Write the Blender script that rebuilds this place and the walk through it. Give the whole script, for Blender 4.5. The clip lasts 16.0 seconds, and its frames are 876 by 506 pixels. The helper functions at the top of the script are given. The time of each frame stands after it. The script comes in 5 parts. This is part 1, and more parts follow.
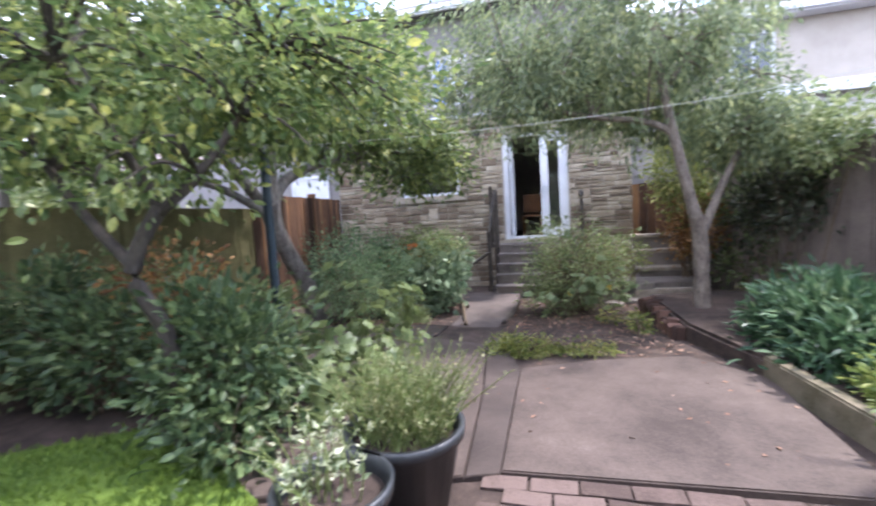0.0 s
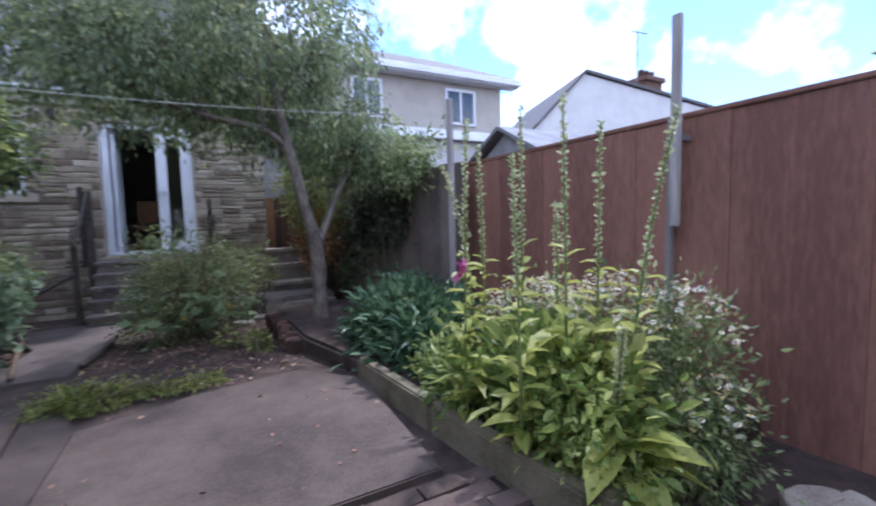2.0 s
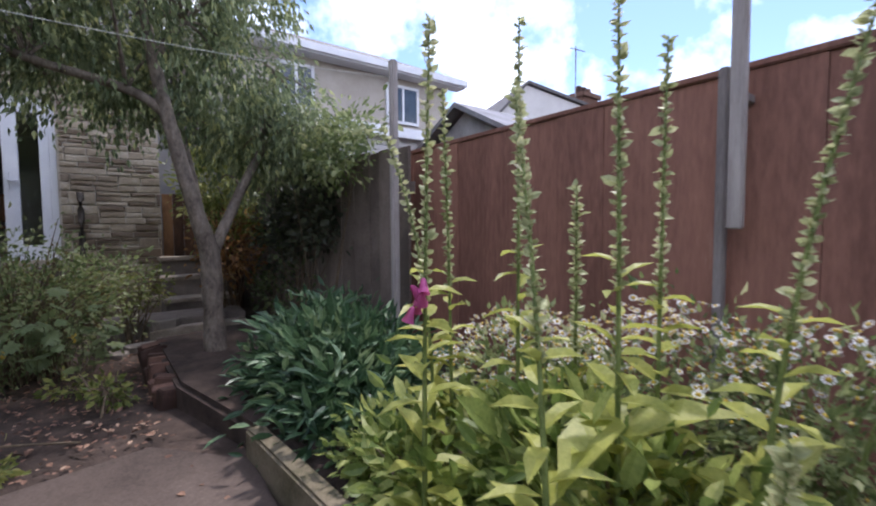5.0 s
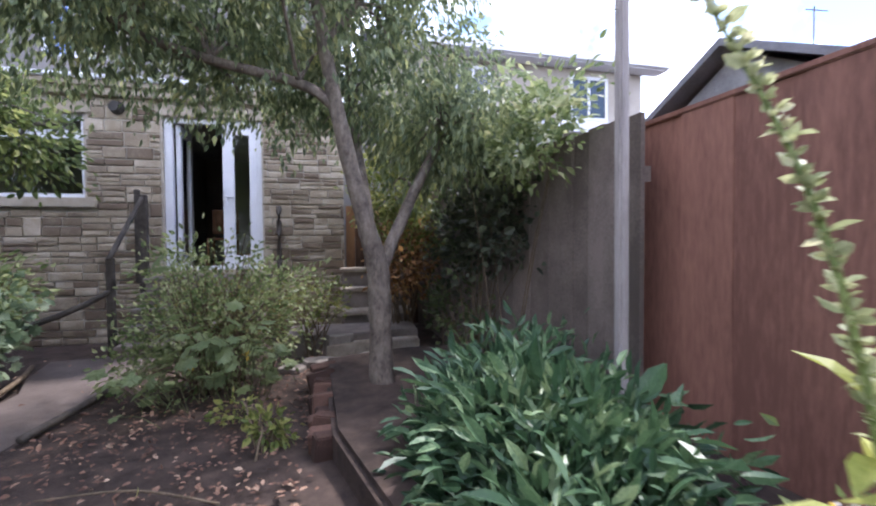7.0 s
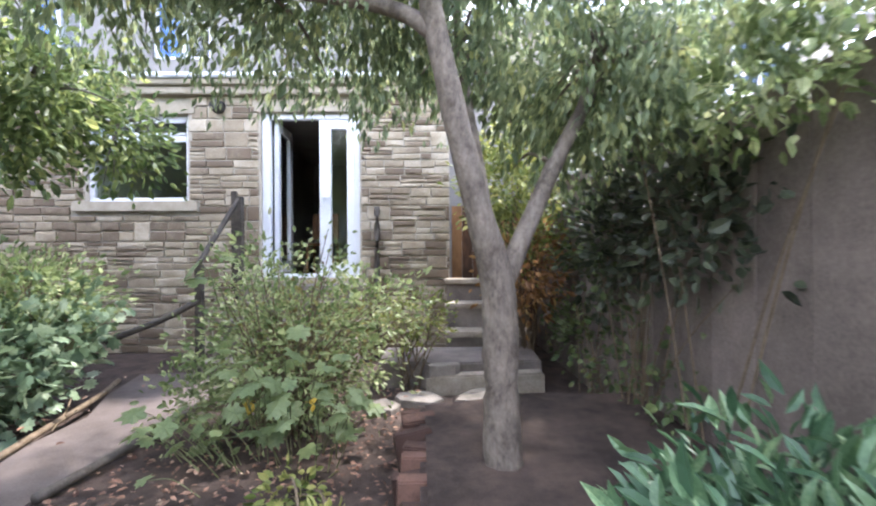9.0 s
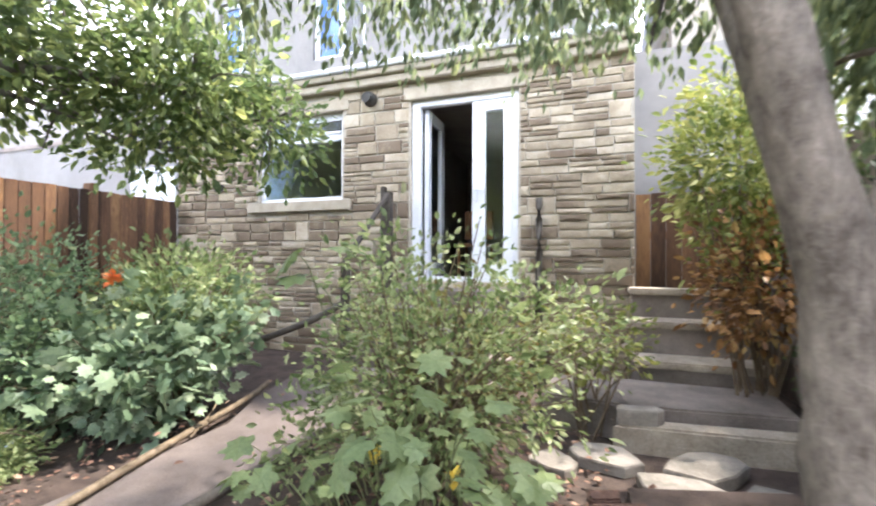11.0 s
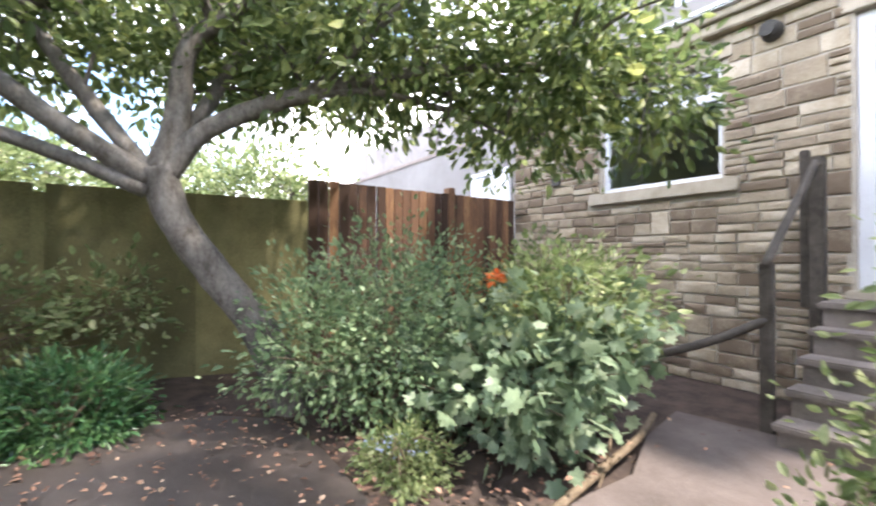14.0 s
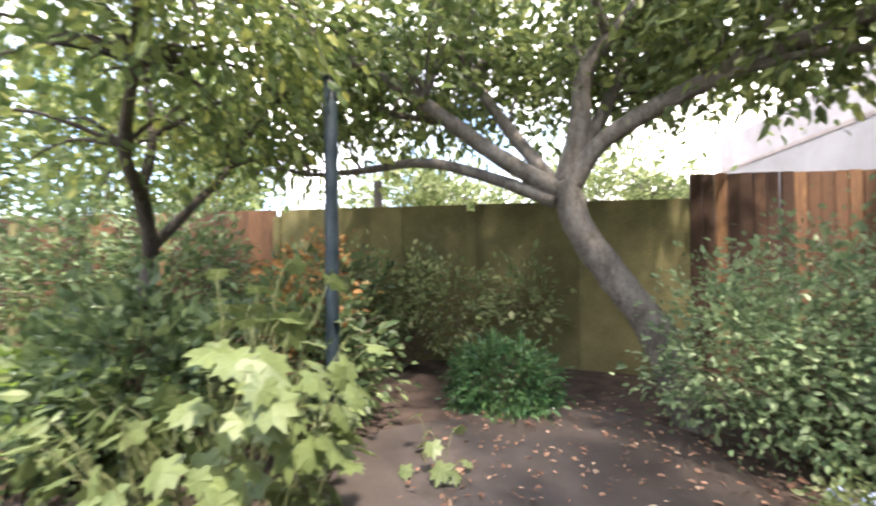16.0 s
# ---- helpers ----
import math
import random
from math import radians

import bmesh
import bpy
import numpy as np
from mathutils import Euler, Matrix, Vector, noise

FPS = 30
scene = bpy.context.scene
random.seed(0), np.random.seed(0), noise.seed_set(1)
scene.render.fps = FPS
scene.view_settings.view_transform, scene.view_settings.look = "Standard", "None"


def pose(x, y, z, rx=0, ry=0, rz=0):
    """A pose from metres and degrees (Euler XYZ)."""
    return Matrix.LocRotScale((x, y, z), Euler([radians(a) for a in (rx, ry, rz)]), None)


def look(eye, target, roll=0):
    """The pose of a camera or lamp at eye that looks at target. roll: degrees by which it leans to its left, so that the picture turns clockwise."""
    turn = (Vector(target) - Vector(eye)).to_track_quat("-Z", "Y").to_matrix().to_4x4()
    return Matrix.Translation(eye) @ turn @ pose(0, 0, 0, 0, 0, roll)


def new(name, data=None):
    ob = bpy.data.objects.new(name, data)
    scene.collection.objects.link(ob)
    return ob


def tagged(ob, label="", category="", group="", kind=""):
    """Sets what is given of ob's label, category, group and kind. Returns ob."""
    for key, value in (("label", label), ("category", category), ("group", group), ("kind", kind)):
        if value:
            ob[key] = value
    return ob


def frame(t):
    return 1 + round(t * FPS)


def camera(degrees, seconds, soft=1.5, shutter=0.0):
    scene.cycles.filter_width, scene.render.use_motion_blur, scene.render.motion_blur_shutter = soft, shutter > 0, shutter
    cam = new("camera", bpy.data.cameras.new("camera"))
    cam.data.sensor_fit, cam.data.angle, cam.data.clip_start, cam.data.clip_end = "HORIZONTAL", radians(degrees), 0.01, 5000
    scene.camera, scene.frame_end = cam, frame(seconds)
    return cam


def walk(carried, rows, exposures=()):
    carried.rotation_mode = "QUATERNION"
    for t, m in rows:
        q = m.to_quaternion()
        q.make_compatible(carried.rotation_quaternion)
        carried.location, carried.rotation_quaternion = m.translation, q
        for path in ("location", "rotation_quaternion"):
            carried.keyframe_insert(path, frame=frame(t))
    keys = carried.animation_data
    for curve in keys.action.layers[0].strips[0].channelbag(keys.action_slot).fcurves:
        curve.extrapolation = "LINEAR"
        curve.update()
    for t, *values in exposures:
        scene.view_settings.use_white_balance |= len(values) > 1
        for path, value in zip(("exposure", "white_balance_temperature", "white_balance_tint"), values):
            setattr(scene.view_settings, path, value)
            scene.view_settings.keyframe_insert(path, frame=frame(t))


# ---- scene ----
cam = camera(90.5, 16.0, soft=2.05, shutter=0.4)
PATH = [
    (0, (0.865, -0.366, 1.263), (0.353, 1.561, 1.099), -3.5),
    (0.5, (0.968, -0.275, 1.221), (0.842, 1.715, 1.065), -3.2),
    (1, (1.102, -0.207, 1.241), (1.344, 1.771, 1.07), -2.8),
    (1.5, (1.23, -0.167, 1.23), (1.809, 1.741, 1.067), -2.2),
    (2, (1.31, -0.034, 1.177), (2.253, 1.724, 1.022), -1.5),
    (2.5, (1.353, 0.138, 1.139), (2.558, 1.727, 0.994), -1.2),
    (3, (1.444, 0.262, 1.123), (2.687, 1.823, 0.988), -1.0),
    (5.5, (1.91, 1.101, 1.11), (3.033, 2.754, 1.018), 0.2),
    (6, (2.006, 1.326, 1.129), (2.824, 3.149, 1.054), 0.2),
    (6.5, (2.04, 1.531, 1.089), (2.643, 3.437, 1.035), -0.3),
    (7, (2.064, 1.834, 1.097), (2.561, 3.771, 1.045), -0.5),
    (7.5, (2.069, 2.045, 1.092), (2.497, 3.998, 1.051), -0.4),
    (8, (2.128, 2.339, 1.087), (2.448, 4.313, 1.054), -0.6),
    (10.5, (2.087, 3.649, 1.025), (1.581, 5.584, 1.047), 0.5),
    (11, (1.925, 3.797, 1.011), (1.259, 5.682, 1.029), 0.2),
    (11.5, (1.75, 3.877, 1.022), (0.912, 5.693, 1.039), 0.2),
    (12, (1.603, 3.989, 1.054), (0.52, 5.67, 1.058), 0.2),
    (12.5, (1.446, 4.11, 1.026), (0.157, 5.639, 1.033), 0.0),
    (13, (1.262, 4.106, 0.993), (-0.165, 5.508, 1.005), -0.0),
    (13.5, (1.078, 4.092, 0.995), (-0.458, 5.373, 1.003), -0.1),
    (14, (0.906, 4.02, 1.004), (-0.754, 5.136, 1.014), -0.1),
    (14.5, (0.754, 3.979, 1.031), (-1.076, 4.785, 1.036), -0.3),
    (15, (0.692, 3.893, 1.005), (-1.26, 4.328, 1.028), -0.5),
    (15.5, (0.703, 3.74, 0.995), (-1.295, 3.828, 1.027), -0.4),
    (16, (0.841, 3.638, 1.007), (-1.138, 3.348, 1.038), -0.6),
]
EXPOSURES = [(0, 2.3, 5950, 20), (1.0, 2.05, 5700, 20), (2.0, 1.3, 5400, 20), (3.0, 1.05, 5550, 20), (5.5, 1.1, 6150, 21), (7.0, 1.85, 5950, 22), (8.0, 2.45, 5800, 20), (10.5, 3.1, 6500, 13), (11.5, 3.0, 6450, 13), (12.5, 2.9, 6450, 15), (14.5, 2.95, 6700, 15), (16, 2.9, 7100, 17)]
walk(cam, [(t, look(eye, target, roll)) for t, eye, target, roll in PATH], EXPOSURES)

# ---- world, sun, exposure ----
SUN_AZ, SUN_EL = radians(58), radians(61)      # azimuth from +y towards +x
world = bpy.data.worlds.new("sky")
scene.world = world
world.use_nodes = True
wn = world.node_tree
wn.nodes.clear()
w_out = wn.nodes.new("ShaderNodeOutputWorld")
w_sky = wn.nodes.new("ShaderNodeTexSky")
w_sky.sky_type, w_sky.sun_disc = "NISHITA", False
w_sky.sun_elevation, w_sky.sun_rotation = SUN_EL, SUN_AZ
w_sky.air_density, w_sky.dust_density, w_sky.ozone_density = 1.0, 0.3, 4.0
w_bg = wn.nodes.new("ShaderNodeBackground")
w_bg.inputs["Strength"].default_value = 0.118
w_noise = wn.nodes.new("ShaderNodeTexNoise")
w_noise.inputs["Scale"].default_value = 2.6
w_noise.inputs["Detail"].default_value = 7
w_noise.inputs["Roughness"].default_value = 0.55
w_tc, w_map = wn.nodes.new("ShaderNodeTexCoord"), wn.nodes.new("ShaderNodeMapping")
w_map.inputs["Rotation"].default_value = (0, 0, radians(24))
wn.links.new(w_tc.outputs["Generated"], w_map.inputs["Vector"])
wn.links.new(w_map.outputs["Vector"], w_noise.inputs["Vector"])
w_ramp = wn.nodes.new("ShaderNodeValToRGB")
w_ramp.color_ramp.elements[0].position, w_ramp.color_ramp.elements[1].position = 0.45, 0.63
w_mix = wn.nodes.new("ShaderNodeMix")
w_mix.data_type = "RGBA"
w_mix.inputs[7].default_value = (14.0, 14.3, 14.8, 1)
wn.links.new(w_noise.outputs["Fac"], w_ramp.inputs["Fac"])
wn.links.new(w_ramp.outputs["Color"], w_mix.inputs[0])
wn.links.new(w_sky.outputs["Color"], w_mix.inputs[6])
wn.links.new(w_mix.outputs[2], w_bg.inputs["Color"])
wn.links.new(w_bg.outputs["Background"], w_out.inputs["Surface"])

sun = new("sun", bpy.data.lights.new("sun", "SUN"))
sun.data.energy, sun.data.angle, sun.data.color = 1.9, radians(3), (1.0, 0.95, 0.86)
sun.matrix_world = look((20 * math.sin(SUN_AZ), 20 * math.cos(SUN_AZ), 20 * math.tan(SUN_EL)), (0, 0, 0))

# ---- materials ----


def mat(name, c1, c2, rough=0.8, scale=6.0, fine=60.0, bump=0.3, metal=0.0, vary=0.15, c3=None, stretch=(1, 1, 1), spec=0.3, sheer=0.0, island=False, obj=False):
    """A surface of two colours mixed at two scales, with stains, grain and relief."""
    m = bpy.data.materials.new(name)
    m.use_nodes = True
    nt, L = m.node_tree, m.node_tree.links
    bsdf = nt.nodes["Principled BSDF"]
    tc = nt.nodes.new("ShaderNodeTexCoord")
    mp = nt.nodes.new("ShaderNodeMapping")
    mp.inputs["Scale"].default_value = stretch
    geo = nt.nodes.new("ShaderNodeNewGeometry")
    L.new(geo.outputs["Position"], mp.inputs["Vector"])
    big, small = nt.nodes.new("ShaderNodeTexNoise"), nt.nodes.new("ShaderNodeTexNoise")
    for n, s, d in ((big, scale, 5), (small, fine, 4)):
        n.inputs["Scale"].default_value, n.inputs["Detail"].default_value = s, d
        n.inputs["Roughness"].default_value = 0.65
        L.new(mp.outputs["Vector"], n.inputs["Vector"])
    ramp = nt.nodes.new("ShaderNodeValToRGB")
    ramp.color_ramp.elements[0].color, ramp.color_ramp.elements[1].color = (*c1, 1), (*c2, 1)
    ramp.color_ramp.elements[0].position, ramp.color_ramp.elements[1].position = 0.32, 0.68
    if c3:
        e = ramp.color_ramp.elements.new(0.9)
        e.color = (*c3, 1)
    add = nt.nodes.new("ShaderNodeMath")
    add.operation = "ADD"
    L.new(big.outputs["Fac"], add.inputs[0])
    shift = nt.nodes.new("ShaderNodeMath")
    shift.operation = "MULTIPLY_ADD"
    shift.inputs[1].default_value, shift.inputs[2].default_value = 0.5, -0.25
    L.new(small.outputs["Fac"], shift.inputs[0])
    L.new(shift.outputs[0], add.inputs[1])
    last = add
    if island or obj:
        src = geo.outputs["Random Per Island"] if island else nt.nodes.new("ShaderNodeObjectInfo").outputs["Random"]
        r = nt.nodes.new("ShaderNodeMath")
        r.operation = "MULTIPLY_ADD"
        r.inputs[1].default_value, r.inputs[2].default_value = vary * 4, -vary * 2
        L.new(src, r.inputs[0])
        last = nt.nodes.new("ShaderNodeMath")
        last.operation = "ADD"
        L.new(add.outputs[0], last.inputs[0])
        L.new(r.outputs[0], last.inputs[1])
    L.new(last.outputs[0], ramp.inputs["Fac"])
    L.new(ramp.outputs["Color"], bsdf.inputs["Base Color"])
    bsdf.inputs["Roughness"].default_value = rough
    bsdf.inputs["Metallic"].default_value = metal
    bsdf.inputs["Specular IOR Level"].default_value = spec
    if bump:
        b = nt.nodes.new("ShaderNodeBump")
        b.inputs["Strength"].default_value, b.inputs["Distance"].default_value = bump, 0.01
        L.new(add.outputs[0], b.inputs["Height"])
        L.new(b.outputs["Normal"], bsdf.inputs["Normal"])
    if sheer:
        out = nt.nodes["Material Output"]
        tr = nt.nodes.new("ShaderNodeBsdfTranslucent")
        mx = nt.nodes.new("ShaderNodeMixShader")
        mx.inputs["Fac"].default_value = sheer
        L.new(ramp.outputs["Color"], tr.inputs["Color"])
        L.new(bsdf.outputs[0], mx.inputs[1])
        L.new(tr.outputs[0], mx.inputs[2])
        L.new(mx.outputs[0], out.inputs["Surface"])
    return m


def leafmat(name, c1, c2, c3=None, sheer=0.35, rough=0.45):
    return mat(name, c1, c2, rough=rough, scale=3.0, fine=90, bump=0.15, c3=c3, sheer=sheer, island=True, vary=0.14, spec=0.4)


M_SOIL = mat("soil", (0.028, 0.02, 0.016), (0.09, 0.063, 0.05), 0.95, 5, 120, 0.9, c3=(0.16, 0.115, 0.088))
M_CONC = mat("concrete", (0.045, 0.032, 0.026), (0.112, 0.083, 0.068), 0.75, 1.6, 70, 0.4, c3=(0.2, 0.155, 0.132))
M_PATH = mat("path_concrete", (0.075, 0.059, 0.052), (0.14, 0.113, 0.102), 0.85, 2.4, 90, 0.35, c3=(0.2, 0.167, 0.153))
M_DAMP = mat("damp_concrete", (0.121, 0.101, 0.0878), (0.257, 0.216, 0.189), 0.75, 3, 90, 0.4)
M_KERB = mat("kerb_stone", (0.22, 0.18, 0.14), (0.42, 0.36, 0.29), 0.9, 5, 80, 0.6)
M_KERBOLD = mat("mossy_kerb", (0.09, 0.08, 0.045), (0.22, 0.18, 0.125), 0.9, 4, 80, 0.7, c3=(0.34, 0.29, 0.22))
M_DARKP = mat("dark_paving", (0.03, 0.023, 0.02), (0.068, 0.054, 0.048), 0.55, 2.2, 80, 0.3, c3=(0.13, 0.105, 0.094), spec=0.4)
M_STRIP = mat("darker_paving", (0.036, 0.026, 0.022), (0.082, 0.061, 0.051), 0.7, 2.0, 70, 0.4, c3=(0.14, 0.108, 0.092))
M_FLAT = mat("flat_stone", (0.13, 0.115, 0.095), (0.26, 0.23, 0.2), 0.9, 6, 80, 0.7, c3=(0.33, 0.3, 0.265), obj=True, vary=0.08)
# blue of the sky reflected in the upstairs glass, as a plain colour
M_SKYBLUE = mat("reflected_sky_blue", (0.06, 0.16, 0.5), (0.1, 0.22, 0.6), 0.7, 2, 60, 0.05)
M_FARWALL = mat("greyed_render", (0.22, 0.205, 0.2), (0.31, 0.29, 0.285), 0.9, 1.0, 110, 0.2)
M_PANTILE = mat("pale_tile_roof", (0.2, 0.165, 0.15), (0.3, 0.25, 0.23), 0.85, 3, 40, 0.4)
M_STONE = mat("sandstone", (0.165, 0.122, 0.085), (0.37, 0.305, 0.22), 0.9, 3.5, 60, 0.8, c3=(0.5, 0.43, 0.34), obj=True, vary=0.15)
M_STONEJ = mat("sandstone_joined", (0.165, 0.122, 0.085), (0.37, 0.305, 0.22), 0.9, 3.5, 60, 0.8, c3=(0.5, 0.43, 0.34), island=True, vary=0.15)
M_MORTAR = mat("mortar", (0.34, 0.3, 0.245), (0.5, 0.45, 0.38), 0.95, 9, 120, 0.6)
M_DRESSED = mat("dressed_stone", (0.3, 0.255, 0.19), (0.45, 0.39, 0.31), 0.85, 4, 90, 0.3)
M_RENDER = mat("cream_render", (0.374, 0.333, 0.286), (0.476, 0.435, 0.381), 0.9, 1.5, 120, 0.25)
M_UPPER = mat("weathered_render", (0.2, 0.187, 0.18), (0.29, 0.272, 0.26), 0.9, 1.2, 110, 0.3, c3=(0.35, 0.33, 0.32))
M_WHITEREND = mat("pale_render", (0.515, 0.499, 0.491), (0.624, 0.608, 0.593), 0.9, 1.0, 120, 0.2)
M_PVC = mat("white_pvc", (0.64, 0.65, 0.69), (0.76, 0.77, 0.8), 0.35, 2, 60, 0.03, spec=0.5)
M_SLATE = mat("roof_slate", (0.065, 0.06, 0.06), (0.12, 0.11, 0.11), 0.7, 6, 60, 0.5)
M_FENCE = mat("brown_fence", (0.165, 0.078, 0.058), (0.345, 0.168, 0.122), 0.7, 1.1, 45, 0.3, c3=(0.5, 0.32, 0.25), stretch=(1, 1, 0.2), obj=True, vary=0.05)
M_FENCEO = mat("orange_fence", (0.05, 0.028, 0.018), (0.15, 0.078, 0.043), 0.85, 3, 50, 0.4, c3=(0.29, 0.16, 0.075), stretch=(1, 1, 0.2), obj=True, vary=0.14)
M_FENCEG = mat("mossy_panel", (0.101, 0.0936, 0.0419), (0.211, 0.187, 0.0867), 0.9, 2, 60, 0.4, c3=(0.312, 0.281, 0.149), obj=True, vary=0.04)
M_FENCED = mat("dark_fence", (0.125, 0.1, 0.086), (0.245, 0.197, 0.172), 0.9, 2, 60, 0.3, obj=True, vary=0.06)
M_POST = mat("weathered_post", (0.28, 0.25, 0.24), (0.46, 0.42, 0.4), 0.85, 6, 80, 0.4, stretch=(3, 3, 0.3))
M_POSTD = mat("grey_post", (0.16, 0.14, 0.135), (0.3, 0.27, 0.26), 0.85, 6, 80, 0.4, stretch=(3, 3, 0.3))
M_POLE = mat("painted_pole", (0.012, 0.022, 0.03), (0.03, 0.045, 0.055), 0.5, 8, 60, 0.1)
M_IRON = mat("dark_wood_rail", (0.04, 0.032, 0.026), (0.1, 0.085, 0.07), 0.8, 8, 80, 0.3)
M_BARK = mat("grey_bark", (0.09, 0.072, 0.058), (0.26, 0.215, 0.175), 0.9, 13, 60, 1.0, c3=(0.46, 0.41, 0.36), stretch=(1, 1, 0.55))
M_BARKD = mat("lichened_bark", (0.07, 0.06, 0.05), (0.21, 0.19, 0.17), 0.9, 11, 70, 0.9, c3=(0.45, 0.42, 0.39), stretch=(1, 1, 0.5))
M_BARKA = mat("dark_bark", (0.03, 0.025, 0.02), (0.09, 0.075, 0.062), 0.9, 10, 70, 0.9, stretch=(1, 1, 0.4))
M_STEM = mat("green_stem", (0.1, 0.14, 0.04), (0.22, 0.27, 0.09), 0.6, 12, 80, 0.1)
M_STALK = mat("leaf_stalk", (0.07, 0.085, 0.035), (0.15, 0.16, 0.07), 0.7, 12, 80, 0.1)
M_TWIG = mat("brown_twig", (0.09, 0.065, 0.04), (0.2, 0.15, 0.1), 0.85, 12, 80, 0.3)
M_GRASS = leafmat("grass", (0.0765, 0.136, 0.02), (0.204, 0.288, 0.05), sheer=0.3)
M_LAWN = mat("lawn_thatch", (0.063, 0.105, 0.014), (0.126, 0.189, 0.028), 0.95, 4, 150, 0.8)
M_TREEL = leafmat("tree_leaf", (0.085, 0.125, 0.045), (0.22, 0.275, 0.1), (0.47, 0.49, 0.17), sheer=0.55)
M_TREER = leafmat("narrow_leaf", (0.133, 0.176, 0.0908), (0.303, 0.351, 0.182), (0.532, 0.532, 0.218), sheer=0.55)
M_SHRUB = leafmat("shrub_leaf", (0.055, 0.092, 0.04), (0.14, 0.195, 0.08), (0.27, 0.32, 0.14))
M_ROSE = leafmat("rose_leaf", (0.12, 0.165, 0.06), (0.31, 0.36, 0.16), (0.52, 0.52, 0.3), sheer=0.45)
M_BED = leafmat("bed_leaf", (0.15, 0.22, 0.055), (0.37, 0.43, 0.13), (0.6, 0.62, 0.26), sheer=0.5)
M_BLUE = leafmat("bluegreen_leaf", (0.1, 0.16, 0.078), (0.235, 0.325, 0.165), (0.42, 0.5, 0.29), sheer=0.4)
M_PEONY = leafmat("peony_leaf", (0.035, 0.08, 0.038), (0.105, 0.185, 0.088), (0.29, 0.38, 0.2), sheer=0.25, rough=0.4)
M_EVER = leafmat("evergreen_leaf", (0.0248, 0.0788, 0.0265), (0.0825, 0.164, 0.0585), (0.138, 0.236, 0.085), sheer=0.15, rough=0.35)
M_LIME = leafmat("lime_leaf", (0.26, 0.3, 0.06), (0.52, 0.53, 0.14), (0.74, 0.7, 0.28), sheer=0.5)
M_BIG = leafmat("lobed_leaf", (0.1, 0.145, 0.06), (0.22, 0.27, 0.12), (0.36, 0.4, 0.2), sheer=0.45)
M_IVY = leafmat("ivy_leaf", (0.0624, 0.0975, 0.0338), (0.156, 0.195, 0.0761), (0.27, 0.292, 0.101), sheer=0.15)
M_HERB = leafmat("feathery_herb_leaf", (0.14, 0.15, 0.06), (0.28, 0.29, 0.13), (0.46, 0.44, 0.24), sheer=0.4)
M_VINE = leafmat("vine_leaf", (0.075, 0.11, 0.04), (0.165, 0.21, 0.08), (0.29, 0.32, 0.13), sheer=0.4)
M_CREAM = leafmat("variegated_leaf", (0.22, 0.28, 0.15), (0.5, 0.52, 0.34), (0.72, 0.7, 0.52), sheer=0.4)
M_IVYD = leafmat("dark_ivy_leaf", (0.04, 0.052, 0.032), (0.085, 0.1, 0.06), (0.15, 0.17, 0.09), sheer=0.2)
M_YELLOW = leafmat("yellowing_leaf", (0.13, 0.17, 0.04), (0.3, 0.31, 0.09), (0.42, 0.38, 0.12), sheer=0.4)
M_RUST = leafmat("rusty_leaf", (0.16, 0.075, 0.03), (0.36, 0.19, 0.07), (0.46, 0.34, 0.13), sheer=0.4)
M_OLIVE = leafmat("olive_leaf", (0.14, 0.1, 0.04), (0.26, 0.25, 0.09), (0.4, 0.38, 0.16), sheer=0.4)
M_LITTER = leafmat("fallen_leaf", (0.11, 0.058, 0.04), (0.26, 0.15, 0.1), (0.46, 0.34, 0.24), sheer=0.0, rough=0.9)
M_APPLE = leafmat("apple_leaf", (0.09, 0.14, 0.048), (0.23, 0.285, 0.09), (0.48, 0.46, 0.13), sheer=0.55)
M_PETALW = leafmat("white_petal", (0.7, 0.7, 0.66), (0.82, 0.82, 0.8), sheer=0.3)
M_DISC = leafmat("yellow_disc", (0.5, 0.34, 0.04), (0.65, 0.45, 0.06), sheer=0.0)
M_PINK = leafmat("pink_bell", (0.42, 0.06, 0.2), (0.6, 0.12, 0.33), sheer=0.35)
M_ORANGE = leafmat("orange_petal", (0.65, 0.14, 0.04), (0.8, 0.25, 0.07), sheer=0.3)
M_POT = mat("black_pot", (0.014, 0.016, 0.018), (0.035, 0.038, 0.04), 0.45, 6, 80, 0.1, spec=0.5)
M_DARK = mat("room_plaster", (0.3, 0.28, 0.26), (0.4, 0.38, 0.35), 0.9, 2, 60, 0.1)
M_FLOORIN = mat("room_floor", (0.12, 0.08, 0.05), (0.2, 0.13, 0.08), 0.6, 4, 60, 0.1)
M_WOOD = mat("brown_wood", (0.14, 0.06, 0.025), (0.26, 0.12, 0.05), 0.5, 6, 60, 0.2, stretch=(6, 6, 0.8))
M_VENT = mat("dark_vent", (0.03, 0.028, 0.026), (0.07, 0.065, 0.06), 0.7, 8, 60, 0.2)
M_BRICK = mat("paving_brick", (0.065, 0.044, 0.036), (0.14, 0.098, 0.082), 0.9, 5, 80, 0.6, obj=True, vary=0.1)
